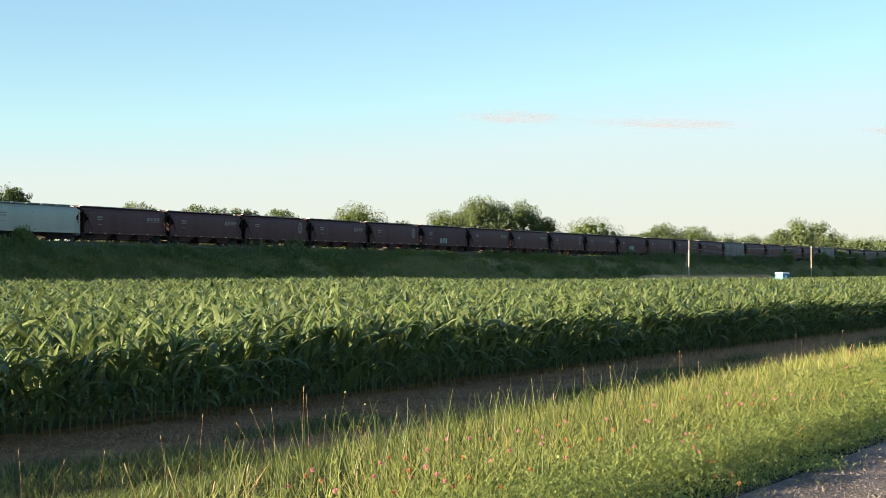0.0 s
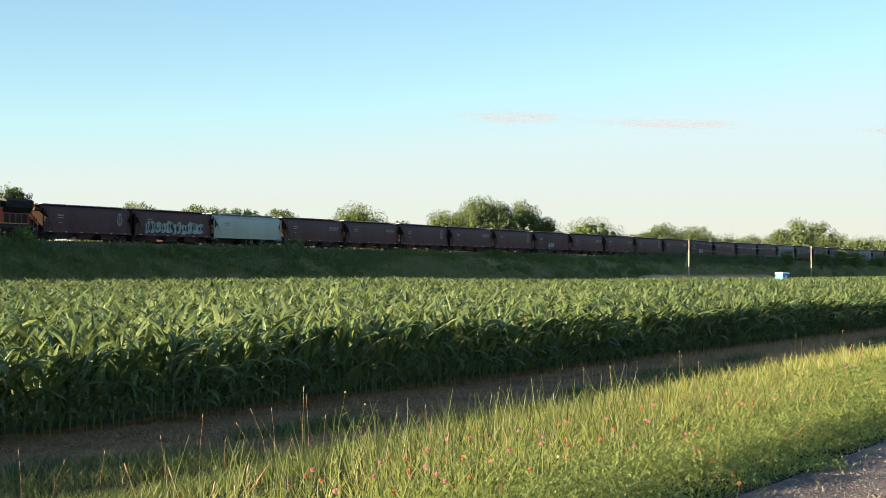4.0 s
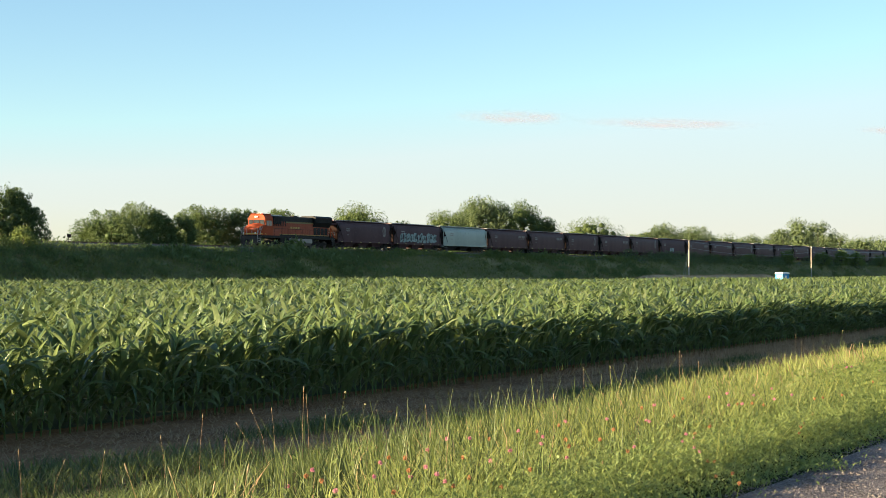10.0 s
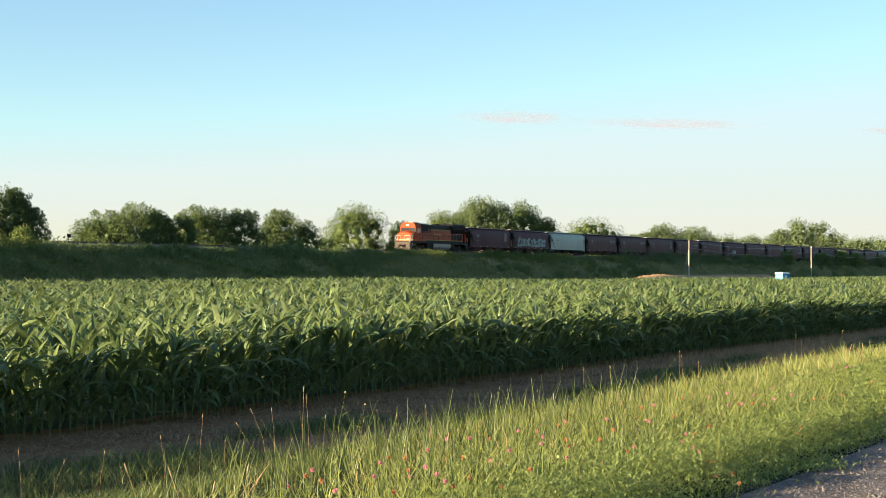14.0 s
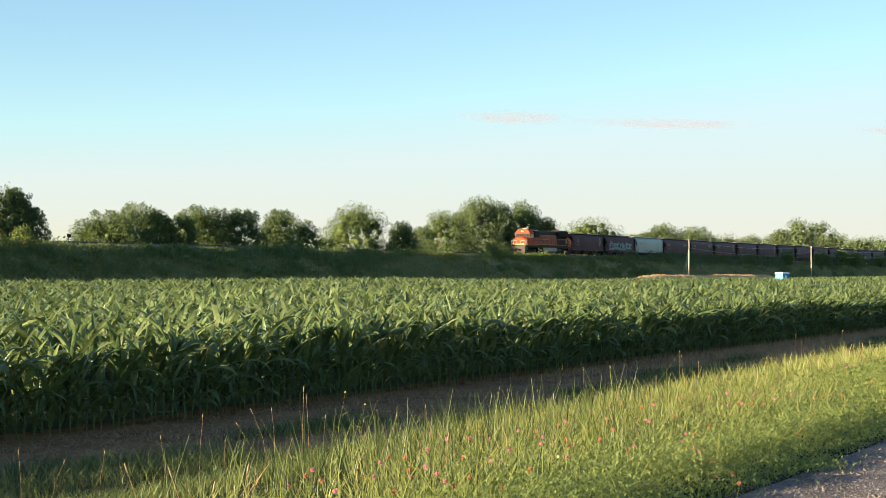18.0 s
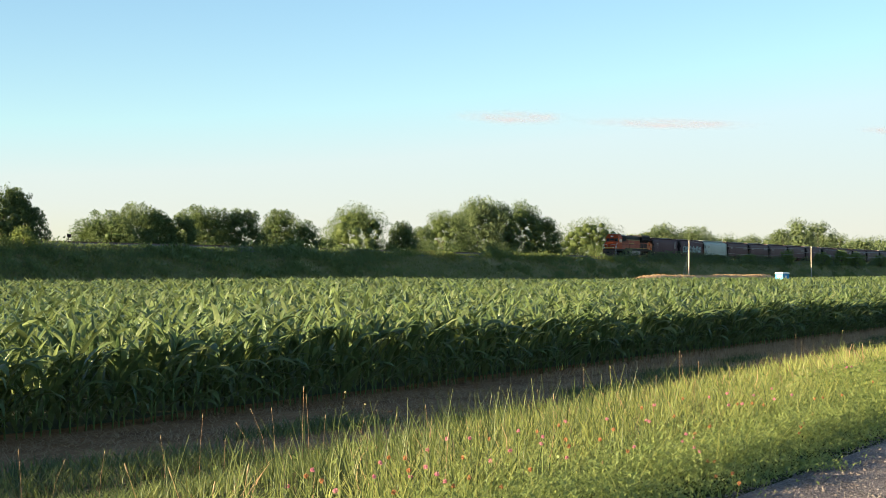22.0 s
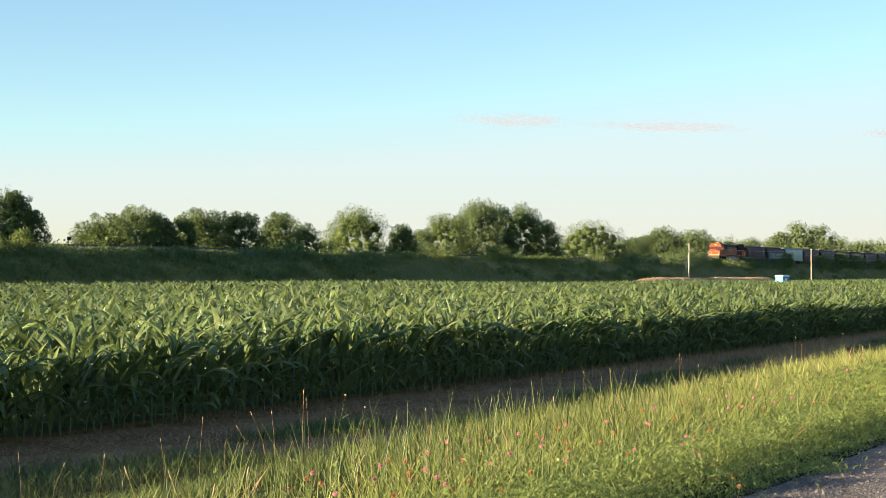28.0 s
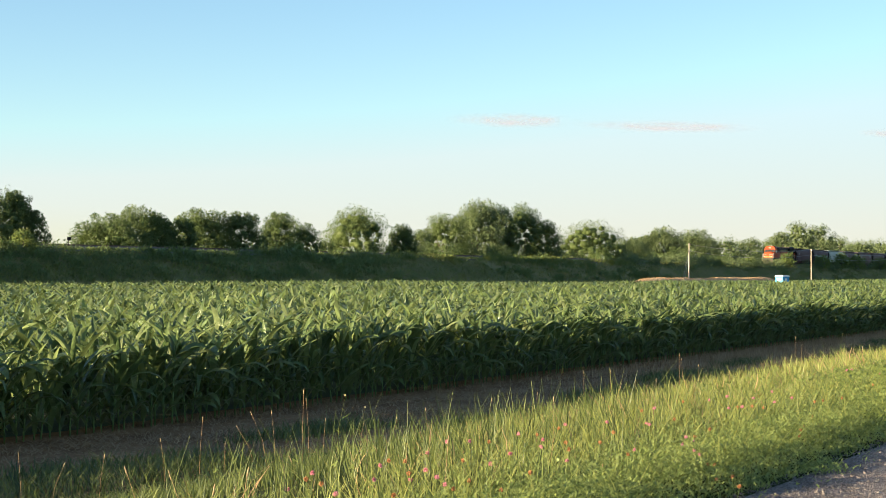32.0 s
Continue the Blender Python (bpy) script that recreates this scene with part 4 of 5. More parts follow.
    keep = (w > grass_edge(s) - 1) & (np.sin(s * 0.83 + w * 0.9) + np.sin(s * 0.31 - w * 1.7 + 1) - 1.0 * sstep(12.8, 15.2, w) + 0.9 * sstep(24, 12, s) + 0.25 * rng.normal(size=n) > 0.0)
    w, s = w[keep], s[keep]
    h = rng.uniform(0.10, 0.30, len(w))
    # the tufts use the shade-darkened blade colour as well
    me = spread_mesh("green_tufts", tv, tf, PA(w, s, ground_z(w, s)), rng.uniform(0, math.tau, len(w)), np.stack([h, np.full(len(w), 1.3), h], -1), M_GRASS_SHADED, rng.normal(0, 0.3, (len(w), 2)))
    tagged(new("green_tufts", me), "green grass tufts growing in the strip", "grass", kind="stuff")
    # broad low leaves that carpet the bank beside the road
    n = 90000
    w, s = verge_points(rng, n, 3.55, 7.5)
    keep = rng.uniform(0, 1, n) < 1.2 - 0.95 * sstep(4.2, 6.4, w) + 0.9 * (tussock(w + 3, s) - 0.5) * sstep(9, 5, w) - 1.4 * sstep(4.6, 6.2, w + 0.10 * (16 - s)) - 0.75 * sstep(16, 21, s)
    w, s = w[keep], s[keep]
    m = len(w)
    low = grass_height(w, s) * (0.25 + 0.85 * tussock(w * 1.3, s * 1.2)) * rng.uniform(0.1, 1.0, m) ** 0.6
    tv = np.array([(0, 0, 0), (0.40, -0.34, 0.45), (0.75, 0, 0.80), (0.40, 0.34, 0.45)], float)
    r = rng.uniform(0.011, 0.026, m)
    me = spread_mesh("broad_weeds", tv, np.array([(0, 1, 2, 3)]), PA(w, s, ground_z(w, s) + low + 0.01), rng.uniform(0, math.tau, m), np.stack([r, r * rng.uniform(0.5, 1.1, m), r * rng.uniform(0.2, 1.3, m)], -1), M_HERB, rng.normal(0, 0.9, (m, 2)))
    tagged(new("broad_weeds", me), "low broad-leaved green weeds beside the road", "weeds", kind="stuff")
    # leafy herbs that overhang the road's edge, and sprigs on the gravel
    n = 52000
    w, s = 3.15 + 1.25 * rng.uniform(0, 1, n) ** 0.8, rng.uniform(7.5, 24, n)
    lump = 0.5 + 0.5 * np.sin(s * 2.1 + 1.3 * np.sin(s * 0.8)) * np.sin(s * 5.3 + w * 4)
    keep = (w > 3.52 + 0.15 * np.sin(s * 1.9) + 0.11 * np.sin(s * 4.3 + 1) + 0.06 * np.sin(s * 11.0)) | (rng.uniform(0, 1, n) < 0.03)
    w, s, lump = w[keep], s[keep], lump[keep]
    m = len(w)
    z = (0.04 + 0.25 * sstep(3.6, 4.0, w) * (0.3 + 0.7 * lump)) * rng.uniform(0.05, 1.0, m) ** 0.7
    tv = np.array([(0, 0, 0), (0.40, -0.30, 0.45), (0.85, 0, 0.70), (0.40, 0.30, 0.45)], float)
    r = rng.uniform(0.018, 0.050, m)
    me = spread_mesh("edge_herbs", tv, np.array([(0, 1, 2, 3)]), PA(w, s, 1.12 + z), rng.uniform(0, math.tau, m), np.stack([r, r * rng.uniform(0.35, 0.9, m), r * rng.uniform(0.2, 1.4, m)], -1), M_HERB, rng.normal(0, 0.7, (m, 2)))
    tagged(new("edge_herbs", me), "leafy green herbs overhanging the road's edge", "weeds", kind="stuff")
    # clover leaves: three leaflets on a stem
    pts, fs = [], []
    for k in range(3):
        a = k * math.tau / 3
        for r, q, z in ((0.0, 0, 1.0), (0.5, 0.42, 1.06), (1.0, 0, 0.98), (0.5, -0.42, 1.06)):
            x = r * math.cos(a) - q * math.sin(a)
            pts.append((x, r * math.sin(a) + q * math.cos(a), z + 0.75 * x))
        fs.append((k * 4, k * 4 + 1, k * 4 + 2, k * 4 + 3))
    n = 22000
    w, s = verge_points(rng, n, 3.75, 6.4)
    keep = np.sin(s * 1.1 + w) + np.sin(w * 2.2 - s * 0.4) + 0.5 * rng.normal(size=n) > 0.8 - 1.3 * sstep(6.6, 4.6, w) + 3.0 * sstep(19, 14, s)
    w, s = w[keep], s[keep]
    r = rng.uniform(0.014, 0.026, len(w))
    zz = grass_height(w, s) * rng.uniform(0.35, 1.0, len(w))
    me = spread_mesh("clover_leaves", np.array(pts) - np.array([0, 0, 1.0]), np.array(fs), PA(w, s, ground_z(w, s) + zz), rng.uniform(0, math.tau, len(w)), np.stack([r, r, r], -1), M_CLOVER)
    tagged(new("clover_leaves", me), "low green clover leaves among the grass", "clover", kind="stuff")


build_grass()


def ball(bm, c, rx, rz, rng, petals=26):
    """A flower head: a bunch of small pointed florets."""
    c = Vector(c)
    for k in range(petals):
        d = Vector(rng.normal(size=3)).normalized()
        t = d.orthogonal().normalized() * rx * 0.24
        p = c + Vector((d.x * rx * 0.35, d.y * rx * 0.35, d.z * rz * 0.35))
        e = c + Vector((d.x * rx, d.y * rx, d.z * rz))
        u = d.cross(t)
        vs = [bm.verts.new(q) for q in (p + t, p - t * 0.5 + u * 0.8, p - t * 0.5 - u * 0.8, e)]
        for f in ((0, 1, 3), (1, 2, 3), (2, 0, 3)):
            bm.faces.new([vs[i] for i in f])


def build_flowers():
    rng = np.random.default_rng(8)
    protos = []
    for mat, nm, lab in ((M_PINK, "clover_flower", "pink red-clover flower on a green stem"), (M_RUST, "faded_clover_flower", "withered rusty clover flower on a stem")):
        st = new(nm, link_mesh("stem", rods(((0, 0, -0.3), (0.01, 0, -0.012), 0.0022, 0.0018), n=4), M_CLOVER))
        bm = bmesh.new()
        ball(bm, (0.01, 0, 0), 0.0165, 0.015, rng, 44)
        part("flower_head", bm, mat, st)
        tagged(st, lab, "flower", "clover flowers")
        protos.append(st)
    first = [True, True]
    for w, s, kind, size in FLOWERS:
        z = float(ground_z(w, s)) + (0.10 + 0.34 * float(sstep(3.75, 4.5, w))) * rng.uniform(0.85, 1.05)
        m = pose(*P(w, s, z), rng.normal(0, 8), rng.normal(0, 8), rng.uniform(0, 360))
        if first[kind]:
            protos[kind].matrix_world = m
            first[kind] = False
        else:
            copy_thing(protos[kind], m)
    for k in range(36):
        s = 8.0 + 13.0 * rng.uniform(0, 1) ** 1.2
        w = 4.15 + 0.75 * abs(rng.normal()) * (0.6 + 0.03 * s)
        if w > 6.6:
            continue
        z = float(ground_z(w, s)) + (0.10 + 0.34 * float(sstep(3.75, 4.5, w))) * rng.uniform(0.75, 1.1)
        copy_thing(protos[int(rng.uniform() < 0.5)], pose(*P(w, s, z), rng.normal(0, 10), rng.normal(0, 10), rng.uniform(0, 360)))
    for w, s, top, lean, kind in STEMS:
        g = float(ground_z(w, s))
        hgt = top - g
        base = new("seed_stem" if kind < 2 else "yellow_wildflower")
        base.location = P(w, s, g)
        tagged(base, ("tall grass stem with a tan seed head", "tall grass stem with a tan seed head", "tall weed stalk with a pale yellow flower")[kind], "grass stem" if kind < 2 else "wildflower", "seed stems" if kind < 2 else "wildflowers")
        b = Vector((lean * hgt * 0.35, 0, hgt * 0.55))
        e = Vector((lean * hgt, 0, hgt * 0.93))
        part("stem", rods(((0, 0, 0), b, 0.0018, 0.0016), (b, e, 0.0016, 0.0012), n=5), M_GRASS if kind == 2 else M_STRAW, base)
        bm = bmesh.new()
        if kind == 2:
            ball(bm, e, 0.018, 0.013, rng, 26)
            part("flower_head", bm, M_YELLOW, base)
            for q in range(3):
                f = 0.35 + 0.18 * q
                part("leaf", rods((e * f, e * f + Vector((0.09 * (-1) ** q, 0.02, 0.05)), 0.006, 0.001), n=4), M_CLOVER, base)
        else:
            d = (e - b).normalized()
            ax, ay = d.orthogonal().normalized(), d.cross(d.orthogonal().normalized())
            loft(bm, [[e + d * (0.055 * q / 5) + (ax * math.cos(a) + ay * math.sin(a)) * (0.0012 + 0.0034 * math.sin(math.pi * (0.12 + 0.8 * q / 5))) * rng.uniform(0.75, 1.2) for a in (0, 1.26, 2.51, 3.77, 5.03)] for q in range(6)])
            part("seed_head", bm, M_SEED, base)


FLOWERS = [
    (4.73, 7.52, 0, 1.0), (4.70, 8.20, 0, 1.0), (5.08, 8.96, 1, 1.0), (4.65, 7.36, 1, 1.0), (4.58, 7.37, 1, 1.0), 
    (4.49, 7.77, 0, 1.0), (4.65, 8.38, 1, 1.0), (4.35, 7.88, 1, 1.0), (4.36, 8.06, 0, 1.0), (4.35, 8.19, 0, 1.0), 
    (4.27, 8.10, 0, 1.0), (4.27, 8.42, 1, 1.0), (4.38, 7.19, 0, 1.0), (4.29, 7.62, 1, 1.0), (4.12, 8.50, 1, 1.0), 
    (4.38, 9.59, 0, 1.0), (4.43, 9.75, 0, 1.0), (4.42, 10.07, 1, 1.0), (4.65, 11.31, 0, 1.0), (4.39, 10.77, 1, 1.0), 
    (4.46, 11.62, 0, 1.0), (4.28, 10.29, 1, 1.0), (4.14, 11.70, 1, 1.0), (4.18, 11.64, 0, 1.0), (4.18, 12.16, 1, 1.0), 
    (3.91, 11.42, 1, 1.0), (3.90, 11.28, 1, 1.0), (3.67, 10.80, 1, 1.0), (3.59, 10.90, 1, 1.0), (3.40, 10.45, 1, 1.0), 
    (4.01, 11.46, 0, 1.0), (4.07, 11.51, 0, 1.0), (4.29, 13.23, 0, 1.0), (4.03, 14.03, 1, 1.0), (3.96, 13.71, 1, 1.0), 
    (3.93, 13.62, 1, 1.0), (4.07, 14.45, 1, 1.0), (4.57, 14.97, 0, 1.0), (4.33, 14.78, 0, 1.0), (4.19, 15.90, 1, 1.0), 
    (4.27, 13.75, 1, 1.0), (4.23, 17.23, 1, 1.0), (4.16, 10.55, 0, 1.0), (4.13, 11.38, 0, 1.0), (4.22, 9.10, 1, 1.0), 
    (4.22, 9.59, 0, 1.0), (4.66, 9.10, 1, 1.0), (4.53, 9.45, 0, 1.0), 
]
STEMS = [
    (12.00, 16.61, 0.90, 0.05, 0), (12.00, 18.07, 0.85, -0.25, 0), (9.00, 14.14, 1.47, 0.02, 0), (12.00, 19.03, 0.97, -0.04, 1), 
    (9.75, 15.99, 1.32, 0.12, 2), (12.00, 20.25, 0.80, 0.15, 2), (11.85, 16.90, 0.57, 0.03, 0), (12.00, 17.81, 0.69, -0.35, 0), 
    (12.00, 13.56, 0.75, -0.05, 0), (12.00, 13.99, 0.60, 0.25, 1), (5.40, 7.40, 1.54, -0.2, 0), (6.05, 7.86, 1.48, -0.2, 1), 
    (4.65, 6.46, 1.61, 0.1, 0), (5.05, 7.32, 1.58, 0.1, 1), (12.00, 18.24, 0.85, -0.06, 0), (12.00, 19.37, 0.66, 0.05, 1), 
    (12.00, 32.98, 0.95, 0, 0), (12.00, 33.20, 0.85, -0.04, 1), (12.00, 28.09, 0.85, 0, 0), (12.00, 29.32, 0.81, 0, 1), 
    (12.00, 34.13, 0.66, 0, 0), (9.85, 33.82, 1.30, 0, 0), (12.00, 41.69, 0.80, 0, 1), (12.00, 43.80, 0.96, -0.1, 2), 
    (9.60, 36.06, 1.35, 0.12, 2), (12.00, 44.18, 0.59, 0.05, 1), (4.85, 9.21, 1.59, 0.05, 1), (12.00, 26.07, 0.58, 0.04, 0), 
    (11.75, 29.95, 0.58, 0, 1), (11.55, 37.11, 0.60, 0, 0), (10.90, 42.42, 0.69, 0, 0), (6.45, 24.62, 1.44, 0.05, 1), 
    (6.80, 27.02, 1.40, 0, 0), (12.00, 24.28, 0.60, 0.1, 1), (11.90, 21.09, 0.56, 0.08, 0), (12.00, 22.29, 0.58, -0.06, 1), 
    (11.50, 19.46, 0.60, 0.1, 0), (6.50, 19.54, 1.43, 0.03, 1), (6.75, 17.78, 1.41, 0.02, 0), (11.70, 39.34, 0.58, 0, 1), 
    (6.45, 14.40, 1.44, 0, 0), (12.00, 14.78, 0.61, 0.1, 0), (12.00, 15.96, 0.69, -0.08, 1), 
]


build_flowers()


def build_stones():
    rng = np.random.default_rng(9)
    bm = bmesh.new()
    for q in ((1, 0, 0), (0.2, 1, 0), (-1, 0.2, 0), (0, -0.9, 0.1), (0.1, 0.1, 1), (0, 0, -0.8)):
        bm.verts.new(q)
    bm.verts.ensure_lookup_table()
    for k in range(4):
        bm.faces.new([bm.verts[i] for i in (k, (k + 1) % 4, 4)])
        bm.faces.new([bm.verts[i] for i in ((k + 1) % 4, k, 5)])
    bm.verts.index_update()
    tv = np.array([v.co[:] for v in bm.verts])
    tf = np.array([[v.index for v in f.verts] for f in bm.faces])
    bm.free()
    n = 15000
    w = rng.uniform(1.7, 3.78, n)
    s = rng.uniform(8.8, 15.5, n)
    r = np.exp(rng.normal(math.log(0.0050), 0.50, n))
    z = 1.16 - 0.0024 * w * w
    me = spread_mesh("loose_gravel", tv, tf, PA(w, s, z + r * 0.05), rng.uniform(0, 6.28, n), np.stack([r * rng.uniform(0.8, 1.6, n), r, r * 0.75], -1), M_STONE)
    tagged(new("loose_gravel", me), "loose grey gravel stones on the road", "gravel", kind="stuff")


build_stones()


# ---- roadside poles, wires, portable toilet ----
def build_poles():
    spots = ((112.0, 313.1), (112.0, 397.6), (112.0, 482.8))
    tops = []
    for j, (w, s) in enumerate(spots):
        g = float(ground_z(w, s))
        h = 7.9 - 0.13 * j - g
        base = new("utility_pole")
        base.location = P(w, s, g)
        tagged(base, "weathered grey wooden utility pole on the field's edge", "utility pole", "utility poles")
        part("pole", rods(((0, 0, -0.5), (0.08 if j == 0 else -0.05, 0, h), 0.17, 0.115), n=12), M_POLE, base)
        part("insulator", rods(((0.0, -0.16, h - 0.35), (0.0, -0.16, h - 0.1), 0.05, 0.03), n=8), M_WPLAST, base)
        part("pole_cap", rods(((0.08 if j == 0 else -0.05, 0, h), (0.08 if j == 0 else -0.05, 0, h + 0.05), 0.12, 0.10), n=12), M_WIRE, base)
        if j == 0:
            for q in (-2.6, -4.2):
                part("guy_wire", rods(((0, 0, h - 1.2), (q * SP, q * CP, 0.0), 0.022), n=4), M_WIRE, base, "steel guy wire")
                part("guy_guard", rods(((q * SP * 0.72, q * CP * 0.72, (h - 1.2) * 0.28), (q * SP, q * CP, 0.0), 0.05), n=6), M_POLE, base)
        tops.append(P(w, s, g + h))
    for drop, sag in ((0.15, 0.9), (1.35, 1.1)):
        for a, b in zip(tops, tops[1:]):
            a2, b2 = a - Vector((0, 0, drop)), b - Vector((0, 0, drop))
            bm = bmesh.new()
            pts = [a2.lerp(b2, k / 10) - Vector((0, 0, sag * 4 * (k / 10) * (1 - k / 10))) for k in range(11)]
            for p, q in zip(pts, pts[1:]):
                rod(bm, p, q, 0.022, n=4)
            tagged(new("overhead_wire", link_mesh("overhead_wire", bm, M_WIRE)), "sagging overhead wire between poles", "wire", "overhead wires")


def build_marker():
    """A short trackside post with a tilted target."""
    w, s = 140.6, 167.1
    base = new("track_marker")
    base.matrix_world = pose(*P(w, s, float(rail_z(s)) - 0.74), 0, 0, 25)
    tagged(base, "small dark trackside marker post with a tilted plate", "marker")
    part("post", rods(((0, 0, -0.3), (0.05, 0, 1.25), 0.06, 0.05), n=8), M_UNDER, base)
    part("target", boxes((-0.12, 0.42, -0.04, 0.04, 1.15, 1.55), bevel=0.02), M_UNDER, base)
    part("lever", rods(((0, 0, 0.9), (-0.4, 0, 0.55), 0.04), n=6), M_UNDER, base)


build_marker()


def build_toilet():
    w, s = 62.5, 208.8
    g = float(ground_z(w, s))
    base = new("portable_toilet")
    base.matrix_world = pose(*P(w, s, g), 0, 0, 38)
    tagged(base, "blue plastic portable toilet with a white roof in the corn", "toilet")
    part("skid", boxes((-0.62, 0.62, -0.62, 0.62, -0.1, 0.1)), M_UNDER, base)
    part("body", boxes((-0.56, 0.56, -0.56, 0.56, 0.1, 1.98), bevel=0.03), M_BLUE, base)
    for x in (-1, 1):
        for y in (-1, 1):
            part("corner_post", boxes((x * 0.56 - 0.04, x * 0.56 + 0.04, y * 0.56 - 0.04, y * 0.56 + 0.04, 0.1, 2.0), bevel=0.015), M_BLUE, base)
    door = part("door", boxes((-0.36, 0.36, -0.61, -0.565, 0.18, 1.92), bevel=0.01), M_BLUE, base)
    part("sign", boxes((-0.22, 0.16, -0.622, -0.611, 1.0, 1.75)), M_WPLAST, door, "white notice on the door")
    part("handle", boxes((0.26, 0.31, -0.64, -0.61, 1.0, 1.15)), M_UNDER, door)
    part("side_vent", boxes((-0.585, -0.565, -0.35, 0.35, 1.55, 1.8)), M_WPLAST, base)
    bm = bmesh.new()
    loft(bm, [[(x * a, y * a, z) for x, y in ((-1, -1), (1, -1), (1, 1), (-1, 1))] for a, z in ((0.64, 1.98), (0.64, 2.06), (0.60, 2.14), (0.35, 2.18))])
    part("roof", bm, M_WPLAST, base)


build_poles()
build_toilet()


# ---- the train ----
HEAD = 90 - math.degrees(PHI)
CAR = 17.98


def truck(parent, x, wheels, wheel_r, span, side_name="side_frame"):
    """A bogie: bolster, two side frames with springs, and wheelsets that turn."""
    t = part("truck", boxes((-0.22, 0.22, -1.15, 1.15, 0.5, 0.85), (-0.4, 0.4, -0.3, 0.3, 0.8, 0.98)), M_UNDER, parent)
    t.location = (x, 0, 0)
    for y in (-1, 1):
        bm = bmesh.new()
        a = span / 2
        loft(bm, [[(px, y * yy, pz) for px, pz in ((-a - 0.28, 0.55), (-a * 0.5, 0.26), (a * 0.5, 0.26), (a + 0.28, 0.55), (a + 0.2, 0.72), (a * 0.42, 0.86), (-a * 0.42, 0.86), (-a - 0.2, 0.72))] for yy in (0.92, 1.06)])
        part(side_name, bm, M_UNDER, t)
        part("spring", rods(((-0.12, y * 1.0, 0.36), (-0.12, y * 1.0, 0.62), 0.12), ((0.14, y * 1.0, 0.36), (0.14, y * 1.0, 0.62), 0.12), n=8), M_WHEEL, t)
    for k in range(wheels):
        dx = -span / 2 + span * k / (wheels - 1)
        bm = wheel_bm(wheel_r, 0.1, 0.71, 0, 0)
        b2 = wheel_bm(wheel_r, 0.1, 0.71, 0, 0)
        me = bpy.data.meshes.new("tmp")
        b2.to_mesh(me), b2.free()
        n0 = len(bm.verts)
        bm.from_mesh(me)
        bm.verts.ensure_lookup_table()
        for v in bm.verts[n0:]:
            v.co = Vector((-v.co.x, -v.co.y, v.co.z))
        bpy.data.meshes.remove(me)
        rod(bm, (0, -0.95, 0), (0, 0.95, 0), 0.085, n=10)
        ws = part("wheelset", bm, M_WHEEL, t)
        ws.location = (dx, 0, wheel_r)
    return t


def coupler(parent, x):
    d = 1 if x > 0 else -1
    part("coupler", boxes((min(x, x - 0.9 * d), max(x, x - 0.9 * d), -0.09, 0.09, 0.76, 0.98), (min(x, x - 0.25 * d), max(x, x - 0.25 * d), -0.17, 0.14, 0.72, 1.02), bevel=0.02), M_UNDER, parent)


